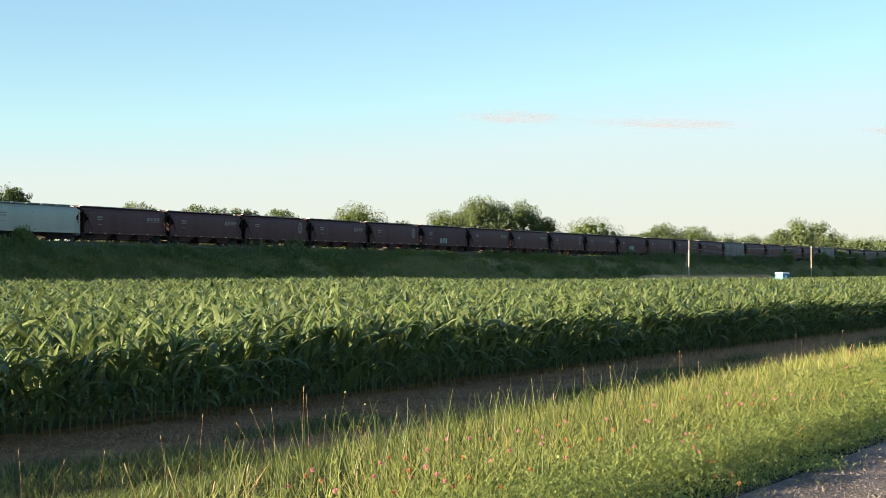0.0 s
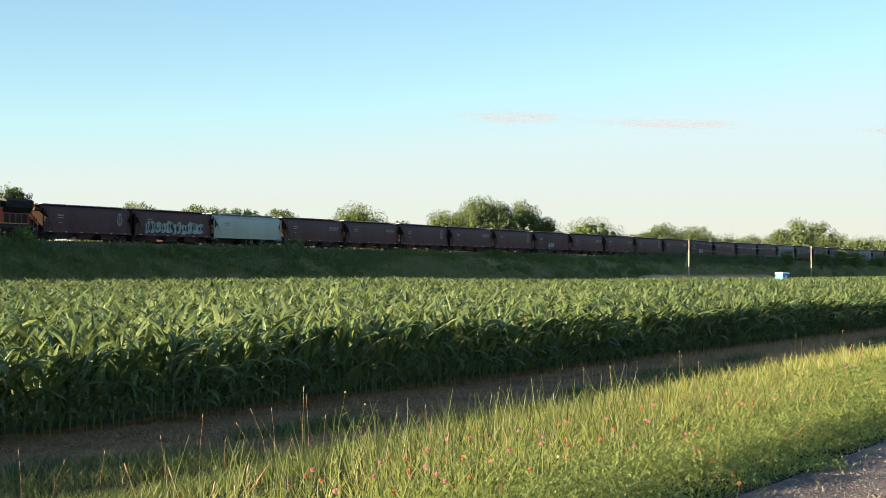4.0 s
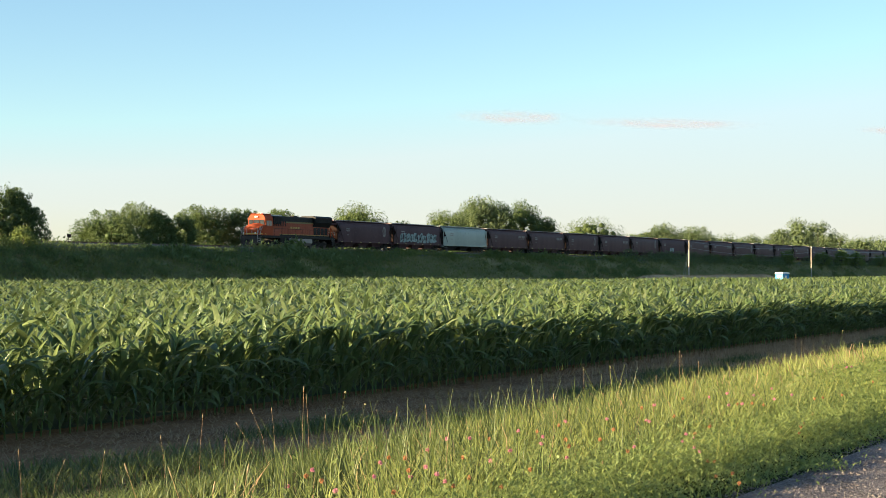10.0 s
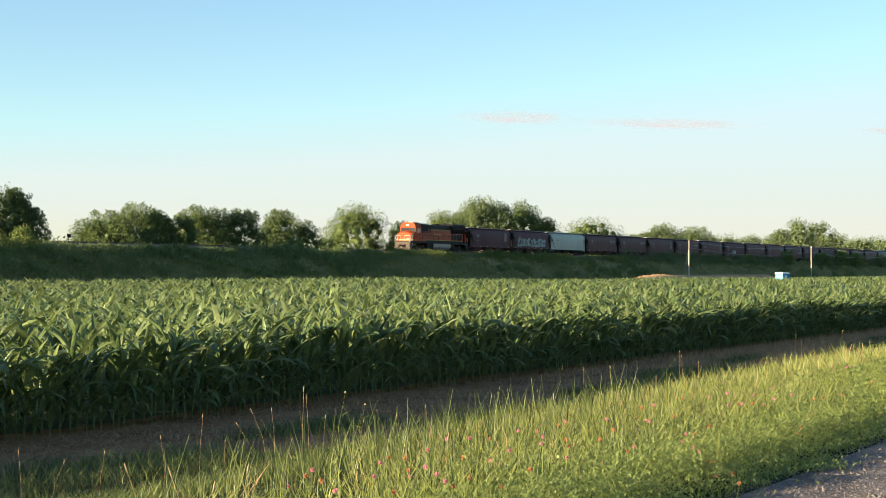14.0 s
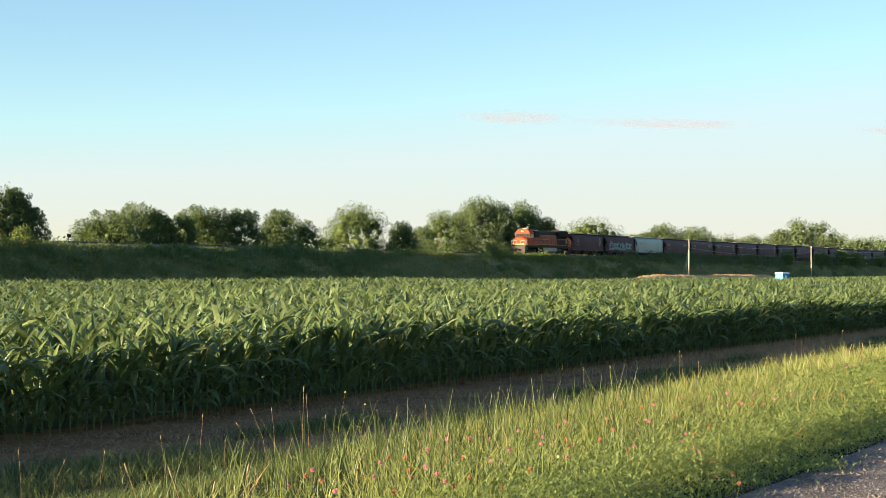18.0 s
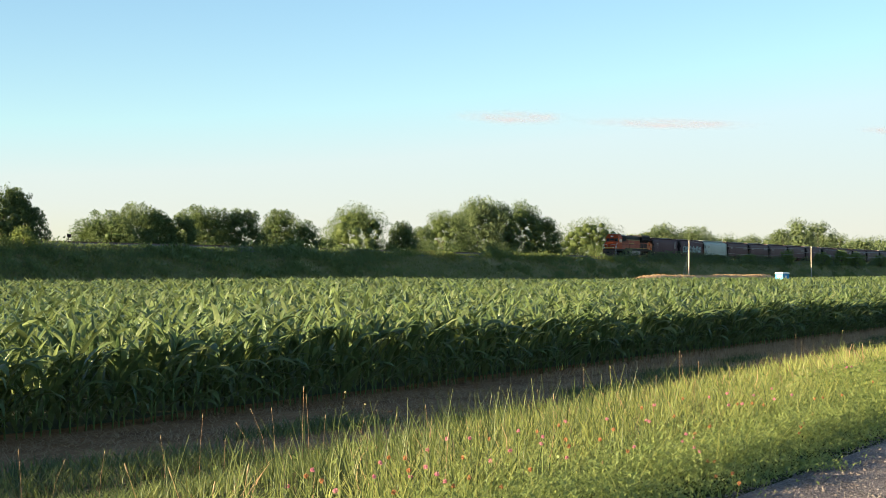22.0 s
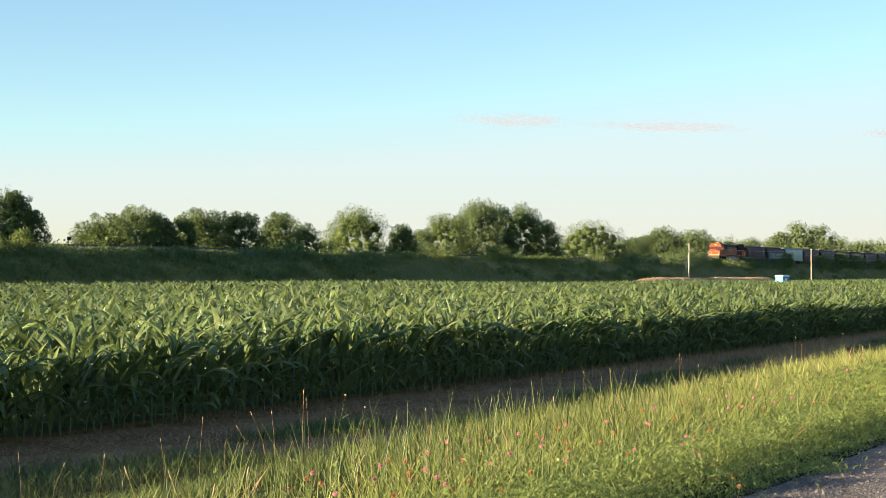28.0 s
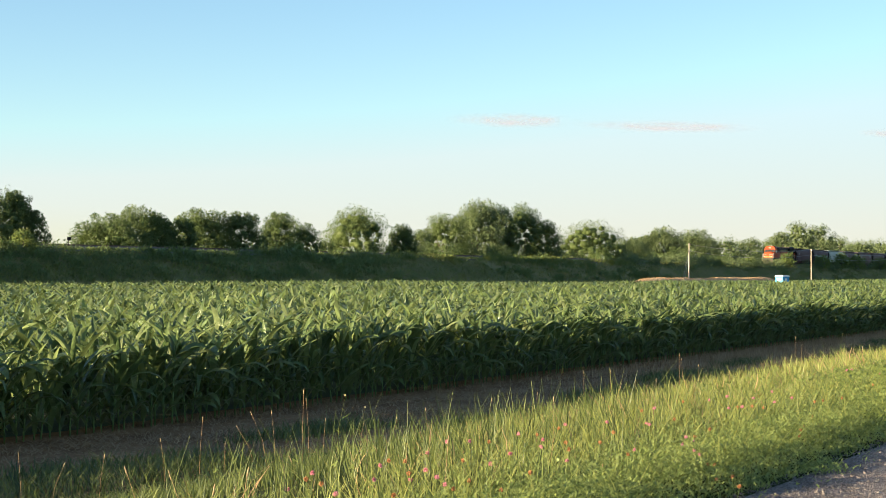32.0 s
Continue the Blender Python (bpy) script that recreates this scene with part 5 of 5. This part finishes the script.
def hopper_car(name, paint, label, kind):
    """A three-bay covered hopper, 17.2 m over the ends; x along the track, the rail top at 0."""
    car = new(name)
    tagged(car, label, "hopper car", "covered hopper cars")
    B = 1.53
    # rounded side, roof crown; slope sheets lean in at both ends
    sect = ((1.22, 1.44, 6.75), (1.6, 1.50, 6.98), (2.1, 1.535, 7.30), (2.6, 1.545, 7.62), (3.1, 1.53, 7.92), (3.5, 1.47, 8.26), (3.8, 1.38, 8.46), (4.05, 1.22, 8.58), (4.25, 0.95, 8.62), (4.38, 0.55, 8.62), (4.44, 0.0, 8.62))
    bm = bmesh.new()
    xs = (-1, -0.6, -0.2, 0.2, 0.6, 1)
    rings = []
    for u in xs:
        rings.append([(u * hl, -y, z) for z, y, hl in sect] + [(u * hl, y, z) for z, y, hl in sect[-2::-1]])
    loft(bm, rings)
    body = part("body", bm, paint, car, smooth=True)
    # both sloping ends get the colour darkened for shade
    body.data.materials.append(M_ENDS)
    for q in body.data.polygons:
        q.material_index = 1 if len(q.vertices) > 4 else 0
    for y in (-1, 1):
        part("side_sill", boxes((-8.5, 8.5, min(y * 1.4, y * 1.56), max(y * 1.4, y * 1.56), 1.02, 1.24), bevel=0.015), paint, car)
        part("roof_rail", boxes((-8.45, 8.45, min(y * 1.18, y * 1.27), max(y * 1.18, y * 1.27), 4.0, 4.08)), paint, car)
        for x in (-4.5, -1.5, 1.5, 4.5):
            if kind == "plain":
                part("side_rib", boxes((x - 0.03, x + 0.03, min(y * 1.52, y * 1.565), max(y * 1.52, y * 1.565), 1.25, 3.9)), paint, car)
    for x in (-4.4, 0.0, 4.4):
        bm = bmesh.new()
        loft(bm, [[(x + a * hx, b * hy, z) for a, b in ((-1, -1), (1, -1), (1, 1), (-1, 1))] for hx, hy, z in ((2.15, 1.42, 1.24), (1.15, 0.9, 0.50), (1.15, 0.9, 0.40))])
        ch = part("hopper_chute", bm, paint if kind != "smooth" else M_UNDER, car)
        part("outlet_gate", boxes((x - 1.2, x + 1.2, -0.95, 0.95, 0.28, 0.41)), M_UNDER, ch)
    part("centre_sill", boxes((-8.5, 8.5, -0.28, 0.28, 0.62, 1.02)), M_UNDER, car)
    for d in (-1, 1):
        part("end_platform", boxes((min(d * 6.9, d * 8.62), max(d * 6.9, d * 8.62), -1.5, 1.5, 1.02, 1.12)), M_UNDER, car)
        part("end_sill", boxes((min(d * 8.5, d * 8.62), max(d * 8.5, d * 8.62), -1.52, 1.52, 0.85, 1.2)), paint, car)
        part("end_sheet", boxes((min(d * 8.52, d * 8.62), max(d * 8.52, d * 8.62), -1.2, 1.2, 3.72, 4.05)), paint, car)
        part("draft_sill", boxes((min(d * 6.4, d * 8.6), max(d * 6.4, d * 8.6), -0.3, 0.3, 0.72, 1.02)), M_UNDER, car)
        for y in (-1, 1):
            # posts and ladders of most cars go dark too, for shade at the ends
            part("corner_post", boxes((min(d * 8.48, d * 8.60), max(d * 8.48, d * 8.60), min(y * 1.36, y * 1.5), max(y * 1.36, y * 1.5), 1.1, 4.0)), M_UNDER if kind != "smooth" else paint, car)
            part("end_brace", rods(((d * 8.4, y * 1.4, 1.15), (d * 7.25, y * 1.4, 2.1), 0.05), n=4), M_UNDER, car)
            bm = bmesh.new()
            loft(bm, [[(d * 6.75, yy, 1.1), (d * 8.48, yy, 1.1), (d * 8.48, yy, 1.95), (d * 8.05, yy, 2.75), (d * 7.5, yy, 2.75)] for yy in (y * 1.40, y * 1.46)])
            part("end_gusset", bm, paint, car)
            bm = bmesh.new()
            for xx in (7.75, 8.25):
                rod(bm, (d * xx, y * 1.57, 0.65), (d * xx, y * 1.57, 4.05), 0.022, n=4)
            for q in range(9):
                rod(bm, (d * 7.75, y * 1.57, 0.75 + q * 0.38), (d * 8.25, y * 1.57, 0.75 + q * 0.38), 0.016, n=4)
            part("ladder", bm, M_UNDER if kind != "smooth" else paint, car)
        truck(car, d * 6.95, 2, 0.457, 1.78)
        coupler(car, d * 8.98)
    part("roof_walk", boxes((-8.4, 8.4, 0.42, 1.0, 4.50, 4.545), (-8.4, 8.4, -1.0, -0.42, 4.50, 4.545)), M_ROOF, car, "galvanised roof walkway")
    for q in range(6):
        hx = -6.9 + q * 2.76
        bm = bmesh.new()
        loft(bm, [[(hx + a * 1.2 * k, b * 0.33 * k, z) for a, b in ((-1, -1), (1, -1), (1, 1), (-1, 1))] for k, z in ((1, 4.43), (1, 4.56), (0.9, 4.62))])
        part("hatch", bm, paint, car)
    part("brake_wheel", rods(((8.56, 0.5, 2.3), (8.6, 0.5, 2.3), 0.28), n=14), M_UNDER, car)
    part("air_reservoir", rods(((-7.9, 0.5, 1.45), (-7.0, 0.5, 1.45), 0.22), n=10), M_UNDER, car)
    for q in range(6):
        x = -7.4 + q * 2.95
        part("reflector", boxes((x - 0.23, x + 0.23, -1.572, -1.566, 1.08, 1.16)), M_REFL, car)
    # markings on the side that faces the road
    f = -B - 0.03
    def plate(nm, x0, x1, z0, z1, m=M_WHITE, slant=0.0):
        bm = bmesh.new()
        loft(bm, [[(x0, y, z0), (x1, y, z0), (x1 + slant, y, z1), (x0 + slant, y, z1)] for y in (f, f - 0.008)])
        part(nm, bm, m, car)
    plate("reporting_mark", -6.1, -4.9, 3.10, 3.26, M_MARK)
    plate("reporting_mark", -6.1, -5.0, 2.80, 2.94, M_MARK)
    plate("data_panel", -5.9, -5.2, 2.2, 2.28, M_MARK)
    if kind == "word":
        for q in range(4):
            plate("logo_letter", 4.2 + q * 0.72, 4.2 + q * 0.72 + 0.52, 2.95, 3.40, M_MARK, 0.16)
        plate("logo_bar", 4.1, 7.0, 2.78, 2.83, M_MARK)
    elif kind == "disc":
        bm = bmesh.new()
        loft(bm, [[(6.1 + 0.55 * math.cos(k * math.tau / 28), y, 2.95 + 0.85 * math.sin(k * math.tau / 28)) for k in range(28)] for y in (f, f - 0.008)])
        disc = part("logo_disc", bm, M_MARK, car)
        for a in (-1, 1):
            part("logo_gap", boxes((6.1 + a * 0.21 - 0.11, 6.1 + a * 0.21 + 0.11, f - 0.014, f - 0.01, 2.5, 3.4)), paint, disc)
    if kind == "graffiti":
        rng = random.Random(4)
        x = -6.5
        while x < 5.6:
            wd = rng.uniform(0.9, 1.5)
            z0, z1 = 1.32 + rng.uniform(0, 0.2), 2.75 + rng.uniform(-0.25, 0.3)
            mid, u = (z0 + z1) / 2, rng.uniform(0.25, 0.75)
            ring = [(x, z0), (x + wd * u, z0 - 0.06), (x + wd, z0 + 0.25), (x + wd * rng.uniform(0.7, 1.0), mid), (x + wd * 1.04, z1), (x + wd * (1 - u), z1 + 0.18), (x + 0.05, z1 - 0.2), (x + wd * rng.uniform(0.0, 0.3), mid - 0.1)]
            bm = bmesh.new()
            loft(bm, [[(a, y, b) for a, b in ring] for y in (f - 0.004, f - 0.014)])
            g = part("spray_shape", bm, M_TEAL, car, "pale teal spray-painted shape")
            bm = bmesh.new()
            for q in range(3):
                xa, za = x + wd * rng.uniform(0.15, 0.8), rng.uniform(z0 + 0.15, mid)
                xb, zb = xa + rng.uniform(-0.3, 0.3), za + rng.uniform(0.4, 1.0)
                loft(bm, [[(xa, y, za), (xa + 0.13, y, za - 0.03), (xb + 0.16, y, min(zb, z1)), (xb, y, min(zb, z1) - 0.05)] for y in (f - 0.018, f - 0.024)])
            part("spray_outline", bm, M_BLACK, g)
            x += wd + rng.uniform(-0.05, 0.06)
    if kind == "tag":
        for q in range(3):
            plate("spray_shape", -2.2 + q * 0.95, -1.5 + q * 0.95, 1.45, 2.35, M_TEAL, 0.2)
    return car


def locomotive():
    """A six-axle road locomotive, 22.3 m plus a front drawn out to fit the camera's view; the nose points to -x."""
    lo = new("locomotive")
    tagged(lo, "orange diesel locomotive with black roof and yellow stripe", "locomotive")
    F = -11.7
    part("underframe", boxes((F + 0.75, 10.45, -1.5, 1.5, 1.32, 1.66), bevel=0.02), M_BLACK, lo)
    for y in (-1, 1):
        part("walkway_edge", boxes((F + 0.9, 10.4, min(y * 1.5, y * 1.56), max(y * 1.5, y * 1.56), 1.50, 1.68)), M_BLACK, lo, "black walkway edge")
    # nose: broad, with a sloping top that peaks in the middle
    bm = bmesh.new()
    loft(bm, [[(x, -b, 1.66), (x, b, 1.66), (x, b, z1), (x + 0.02, 0.45, z2), (x + 0.02, -0.45, z2), (x, -b, z1)] for x, b, z1, z2 in ((F + 1.2, 1.12, 2.72, 2.98), (F + 1.32, 1.34, 2.82, 3.1), (F + 2.3, 1.48, 3.05, 3.32), (F + 2.9, 1.5, 3.1, 3.36))])
    nose = part("nose", bm, M_ORANGE, lo, "orange short hood")
    part("nose_stripe", boxes((F + 1.182, F + 1.197, -1.05, 1.05, 1.78, 1.98)), M_GOLD, nose)
    part("nose_door", boxes((F + 1.17, F + 1.2, -0.32, 0.28, 2.0, 2.72), bevel=0.008), M_ORANGE, nose)
    for y in (-1, 1):
        bm = bmesh.new()
        loft(bm, [[(F + 1.34, y * o, 1.80), (F + 2.9, y * (o + 0.15), 1.80), (F + 2.9, y * (o + 0.15), 1.95), (F + 1.34, y * o, 1.95)] for o in (1.352, 1.372)])
        part("nose_band", bm, M_GOLD, nose)
    for y in (-1, 1):  # grab rails curve down from the deck to the steps
        bm = bmesh.new()
        for u in (0.0, 0.5):
            pts = [(F + 0.66 + u, y * 1.46, 0.62), (F + 0.66 + u, y * 1.48, 1.75), (F + 0.95 + u, y * 1.46, 2.25), (F + 1.5 + u, y * 1.44, 2.85)]
            for p0, p1 in zip(pts, pts[1:]):
                rod(bm, p0, p1, 0.035, n=5)
        part("grab_rail", bm, M_WHITE, lo, "white curved grab rail")
    for y in (-0.2, 0.2):
        part("headlight", rods(((F + 2.38, y * 0.75, 4.2), (F + 2.5, y * 0.75, 4.2), 0.11), n=12), M_LAMP, lo)
        part("ditch_light", rods(((F + 0.62, y * 5.2, 1.95), (F + 0.7, y * 5.2, 1.95), 0.1), n=12), M_LAMP, lo)
    # cab
    bm = bmesh.new()
    loft(bm, [[(x0, -1.52, 1.66), (x0, 1.52, 1.66), (x1, 1.52, 3.95), (x1 + 0.1, 1.2, 4.42), (x1 + 0.15, 0.5, 4.58), (x1 + 0.15, -0.5, 4.58), (x1 + 0.1, -1.2, 4.42), (x1, -1.52, 3.95)] for x0, x1 in ((F + 2.75, F + 2.5), (F + 4.6, F + 4.6))])
    cab = part("cab", bm, M_ORANGE, lo, "orange crew cab")
    for y0, y1 in ((-1.36, -0.62), (-0.5, 0.5), (0.62, 1.36)):
        bm = bmesh.new()
        g = lambda z: F + 2.75 - 0.25 * (z - 1.66) / 2.29 - 0.03
        loft(bm, [[(g(3.3) - o, y0, 3.38 - 0.12 * abs(y0)), (g(3.3) - o, y1, 3.38 - 0.12 * abs(y1)), (g(3.98) - o, y1, 3.98), (g(3.98) - o, y0, 3.98)] for o in (0, 0.012)])
        part("windscreen", bm, M_GLASS, cab)
    for x0, x1 in ((F + 2.95, F + 3.55), (F + 3.65, F + 4.3)):
        for y in (-1, 1):
            part("side_window", boxes((x0, x1, min(y * 1.515, y * 1.53), max(y * 1.515, y * 1.53), 3.1, 3.85)), M_GLASS, cab)
    part("cab_roof", boxes((F + 2.55, F + 4.7, -1.15, 1.15, 4.50, 4.64), bevel=0.05), M_ORANGE, lo)
    part("horn", rods(((F + 4.0, 0.2, 4.72), (F + 3.4, 0.2, 4.76), 0.05, 0.11), ((F + 4.0, 0.35, 4.72), (F + 3.5, 0.4, 4.76), 0.05, 0.1), n=8), M_TANK, lo)
    part("antenna_dome", boxes((F + 3.0, F + 3.35, -0.5, -0.2, 4.6, 4.76), bevel=0.05), M_WPLAST, lo)
    # long hood
    part("hood", boxes((F + 4.6, 4.9, -1.0, 1.0, 1.66, 3.5), bevel=0.03), M_ORANGE_SIDE, lo, "orange long hood")
    part("hood_top", boxes((F + 4.62, 4.9, -1.05, 1.05, 3.62, 4.42), bevel=0.12), M_BLACK, lo, "black hood top")
    part("upper_hood", boxes((F + 4.62, 4.9, -1.02, 1.02, 3.46, 3.66)), M_ORANGE_SIDE, lo)
    part("hood_stripe", boxes((F + 4.62, 9.6, -1.05, -1.032, 1.88, 1.97)), M_GOLDD, lo)
    part("upper_stripe", boxes((F + 8.6, 4.88, -1.062, -1.052, 3.50, 3.70)), M_OLIVE, lo)
    part("hood_skirt", boxes((F + 4.62, 9.6, -1.045, -1.032, 1.67, 1.87)), M_BLACK, lo, "black lower band")
    part("equipment_case", boxes((F + 4.6, F + 6.6, -1.4, -1.06, 1.66, 2.4), bevel=0.03), M_ORANGE_SIDE, lo)
    part("blower_duct", boxes((F + 5.0, F + 7.2, -1.45, -1.0, 3.3, 4.35), bevel=0.1), M_BLACK, lo)
    for q in range(5):
        part("louvre", boxes((F + 5.05 + q * 0.42, F + 5.35 + q * 0.42, -1.475, -1.452, 3.4, 4.2)), M_UNDER, lo)
    for q in range(11):
        x = F + 7.9 + q * 0.72
        part("hood_door", boxes((x, x + 0.64, -1.03, -1.0, 1.95, 3.5), bevel=0.008), M_ORANGE_SIDE, lo)
    for q in range(4):
        part("logo_letter", boxes((-1.6 + q * 0.7, -1.1 + q * 0.7, -1.042, -1.034, 2.75, 3.0)), M_GOLDD, lo)
    for q in range(6):  # dark vertical seams and vents of the upper hood behind the cab
        part("vent", boxes((F + 4.9 + q * 0.62, F + 5.12 + q * 0.62, -1.478, -1.44, 3.0, 4.05)), M_BLACK, lo)
    part("exhaust_stack", boxes((0.4, 1.5, -0.4, 0.4, 4.38, 4.62), bevel=0.03), M_UNDER, lo)
    part("dynamic_brake_hatch", boxes((F + 5.2, F + 8.2, -0.8, 0.8, 4.40, 4.56), bevel=0.04), M_ROOF, lo, "pale grey roof hatch")
    # radiator cab with overhanging wings
    part("rear_hood", boxes((4.9, 9.6, -1.0, 1.0, 1.66, 3.5), bevel=0.03), M_ORANGE_SIDE, lo, "orange rear hood below the radiator")
    bm = bmesh.new()
    loft(bm, [[(x, -1.0, 3.1), (x, 1.0, 3.1), (x, 1.5, 3.75), (x, 1.5, 4.48), (x, 1.1, 4.68), (x, -1.1, 4.68), (x, -1.5, 4.48), (x, -1.5, 3.75)] for x in (4.9, 9.75)])
    part("radiator_wing", bm, M_BLACK, lo, "black flared radiator housing")
    for q in range(9):
        part("radiator_grille", boxes((5.2 + q * 0.5, 5.6 + q * 0.5, -1.515, -1.502, 3.85, 4.4)), M_UNDER, lo)
    for q in range(4):
        part("rear_grille", boxes((5.1 + q * 1.05, 5.95 + q * 1.05, -1.03, -1.0, 2.0, 3.0)), M_BLACK, lo)
    part("rear_stripe", boxes((9.6, 9.62, -0.9, 0.9, 2.2, 2.6)), M_GOLD, lo)
    # below the deck
    bm = bmesh.new()
    loft(bm, [[(x, -1.05, 0.32), (x, 1.05, 0.32), (x, 1.5, 0.7), (x, 1.5, 1.32), (x, -1.5, 1.32), (x, -1.5, 0.7)] for x in (-2.5, 3.9)])
    part("fuel_tank", bm, M_TANK, lo, "pale grey fuel tank")
    # dark block added to cover the tank's sunlit front end
    part("tank_gap_filler", boxes((-4.9, -2.54, -1.42, 1.42, 0.42, 1.32), bevel=0.03), M_UNDER, lo)
    part("air_reservoir", rods(((3.95, -1.25, 1.05), (4.7, -1.25, 1.05), 0.2), n=10), M_UNDER, lo)
    for d in (-1, 1):
        t = truck(lo, 6.6 if d > 0 else -7.0, 3, 0.53, 3.9)
        part("brake_cylinder", rods(((-0.9, -1.12, 0.9), (-0.4, -1.12, 0.9), 0.12), ((0.5, -1.12, 0.9), (1.0, -1.12, 0.9), 0.12), n=8), M_UNDER, t)
        x = 10.5 if d > 0 else F + 0.65
        part("pilot_plate", boxes((min(x, x + d * 0.12), max(x, x + d * 0.12), -1.45, 1.45, 0.45, 1.5)), M_PILOT if d < 0 else M_BLACK, lo)
        part("step_well", boxes((min(x, x - d * 0.7), max(x, x - d * 0.7), -1.5, -1.1, 0.45, 1.35)), M_BLACK, lo)
        bm = bmesh.new()
        loft(bm, [[(x, -1.4, z), (x + d * o, 0, z), (x, 1.4, z), (x - d * 0.1, 0, z)] for z, o in ((0.12, 0.55), (0.7, 0.25))])
        part("plough", bm, M_PILOT, lo, "dusty worn steel plough")
        coupler(lo, 11.15 if d > 0 else F)
        for y in (-1, 1):
            part("step_rail", rods(((x, y * 1.45, 0.6), (x, y * 1.45, 2.55), 0.04), ((x - d * 0.75, y * 1.5, 1.0), (x - d * 0.75, y * 1.5, 2.6), 0.03), n=5), M_WHITE, lo, "white grab rail")
            part("end_rail", rods(((x, y * 1.45, 2.5), (x, y * 0.45, 2.5), 0.03), ((x, y * 0.45, 1.66), (x, y * 0.45, 2.5), 0.03), n=5), M_WHITE, lo, "white end rail")
            part("uncoupling_hose", rods(((x + d * 0.14, y * 0.4, 1.1), (x + d * 0.3, y * 0.45, 0.5), 0.035), ((x + d * 0.14, y * 0.6, 1.1), (x + d * 0.28, y * 0.68, 0.5), 0.035), n=5), M_UNDER, lo)
            for q in range(3):
                part("step", boxes((min(x, x - d * 0.7), max(x, x - d * 0.7), min(y * 1.28, y * 1.54), max(y * 1.28, y * 1.54), 0.5 + q * 0.33, 0.54 + q * 0.33)), M_WHITE if d < 0 else M_UNDER, lo)
    for y in (-1, 1):
        bm = bmesh.new()
        rod(bm, (F + 4.8, y * 1.52, 2.65), (10.0, y * 1.52, 2.65), 0.022, n=4)
        part("handrail", bm, M_BLACK, lo)
        for q in range(9):
            x = F + 5.0 + q * 1.98
            part("stanchion", rods(((x, y * 1.52, 1.66), (x, y * 1.52, 2.65), 0.024), n=4), M_BLACK, lo)
    bm = bmesh.new()
    rod(bm, (9.3, -1.5, 3.15), (10.45, -1.5, 1.70), 0.085, n=4)
    rod(bm, (9.3, -1.5, 1.7), (9.3, -1.5, 3.15), 0.05, n=4)
    part("stair_rail", bm, M_ORANGE, lo, "orange sloping stair rail")
    for o in lo.children:  # stretched upwards above the deck to fit the camera's view
        if o.type == "MESH" and not o.name.startswith("truck"):
            for v in o.data.vertices:
                v.co.z += max(0.0, v.co.z - 1.66) * 0.085
    return lo


def build_train():
    specs = ["disc0", "graffiti", "mint"]
    order = ["word", "word", "disc", "word", "disc", "tag", "word", "word", "disc", "word", "tag", "disc", "word", "word", "pale", "word", "disc", "word", "word", "pale", "word", "disc", "word", "word", "word", "pale"]
    protos = {}

    def car(kind):
        paint, lab = {"mint": (M_MINT, "pale mint-green covered hopper car"), "graffiti": (M_BROWN2, "faded brown covered hopper car with teal graffiti"),
                      "pale": (M_GREYC, "weathered grey covered hopper car"), "word": (M_BROWN, "dark brown covered hopper car with white lettering"),
                      "disc": (M_BROWN, "dark brown covered hopper car with a round white emblem"), "disc0": (M_BROWN2, "brown covered hopper car with a round white emblem"),
                      "tag": (M_BROWN2, "brown covered hopper car with a small spray-painted tag")}[kind]
        if kind not in protos:
            protos[kind] = hopper_car("hopper_car", paint, lab, {"mint": "smooth", "disc0": "disc", "pale": "plain"}.get(kind, kind))
            return protos[kind]
        return copy_thing(protos[kind], Matrix())
    train = []
    s = 170.2 - 74.9  # the front coupler at the start
    lo = locomotive()
    train.append((lo, s + 11.15))
    s += 22.3
    for kind in specs + order:
        train.append((car(kind), s + CAR / 2))
        s += CAR
    return train


TRAIN = build_train()


# ---- clouds ----
def build_clouds():
    for u0, u1, v, th in ((805, 1015, 208, 20), (1035, 1330, 219, 16), (1525, 1640, 231, 12)):
        d = 4200.0
        X = ((u0 + u1) / 2 - 784) / 3050 * d
        Z = EYE + (475 - v) / 3050 * d
        half, hz = (u1 - u0) / 2 / 3050 * d, th / 2 / 3050 * d
        ob = new("cloud", raw_mesh("cloud", [(-1, 0, -1), (1, 0, -1), (1, 0, 1), (-1, 0, 1)], [(0, 1, 2, 3)], M_CLOUD))
        ob.matrix_world = Matrix.LocRotScale((X, d, Z), Euler((0, radians(1.2), 0)), (half * 1.3, 1, hz * 1.7))
        tagged(ob, "thin pinkish wisp of cloud in a pale sky", "cloud", "clouds", "structure")


build_clouds()


# ---- all that moves ----
SPEED = 11.58


def wheelsets(ob):
    return [w for tr in ob.children if tr.name.startswith("truck") for w in tr.children if w.name.startswith("wheelset")]


def motions():
    slope = math.degrees(math.atan(0.0045))
    for ob, s0 in TRAIN:
        rows = []
        for t in (0, 8, 16, 24, 32):
            s = s0 + SPEED * t
            rows.append((t, pose(*P(RAIL_W, s, float(rail_z(s))), 0, slope, HEAD)))
        walk(ob, rows)
    # the wheels of the locomotive and of the cars next to it roll
    for ob, s0 in TRAIN[:6]:
        for ws in wheelsets(ob):
            x, r = ws.location.x, ws.location.z
            rows = []
            for k in range(32 * FPS + 1):
                rows.append((k / FPS, pose(x, 0, r, 0, math.degrees(SPEED * k / FPS / r) % 360, 0)))
            walk(ws, rows)


motions()
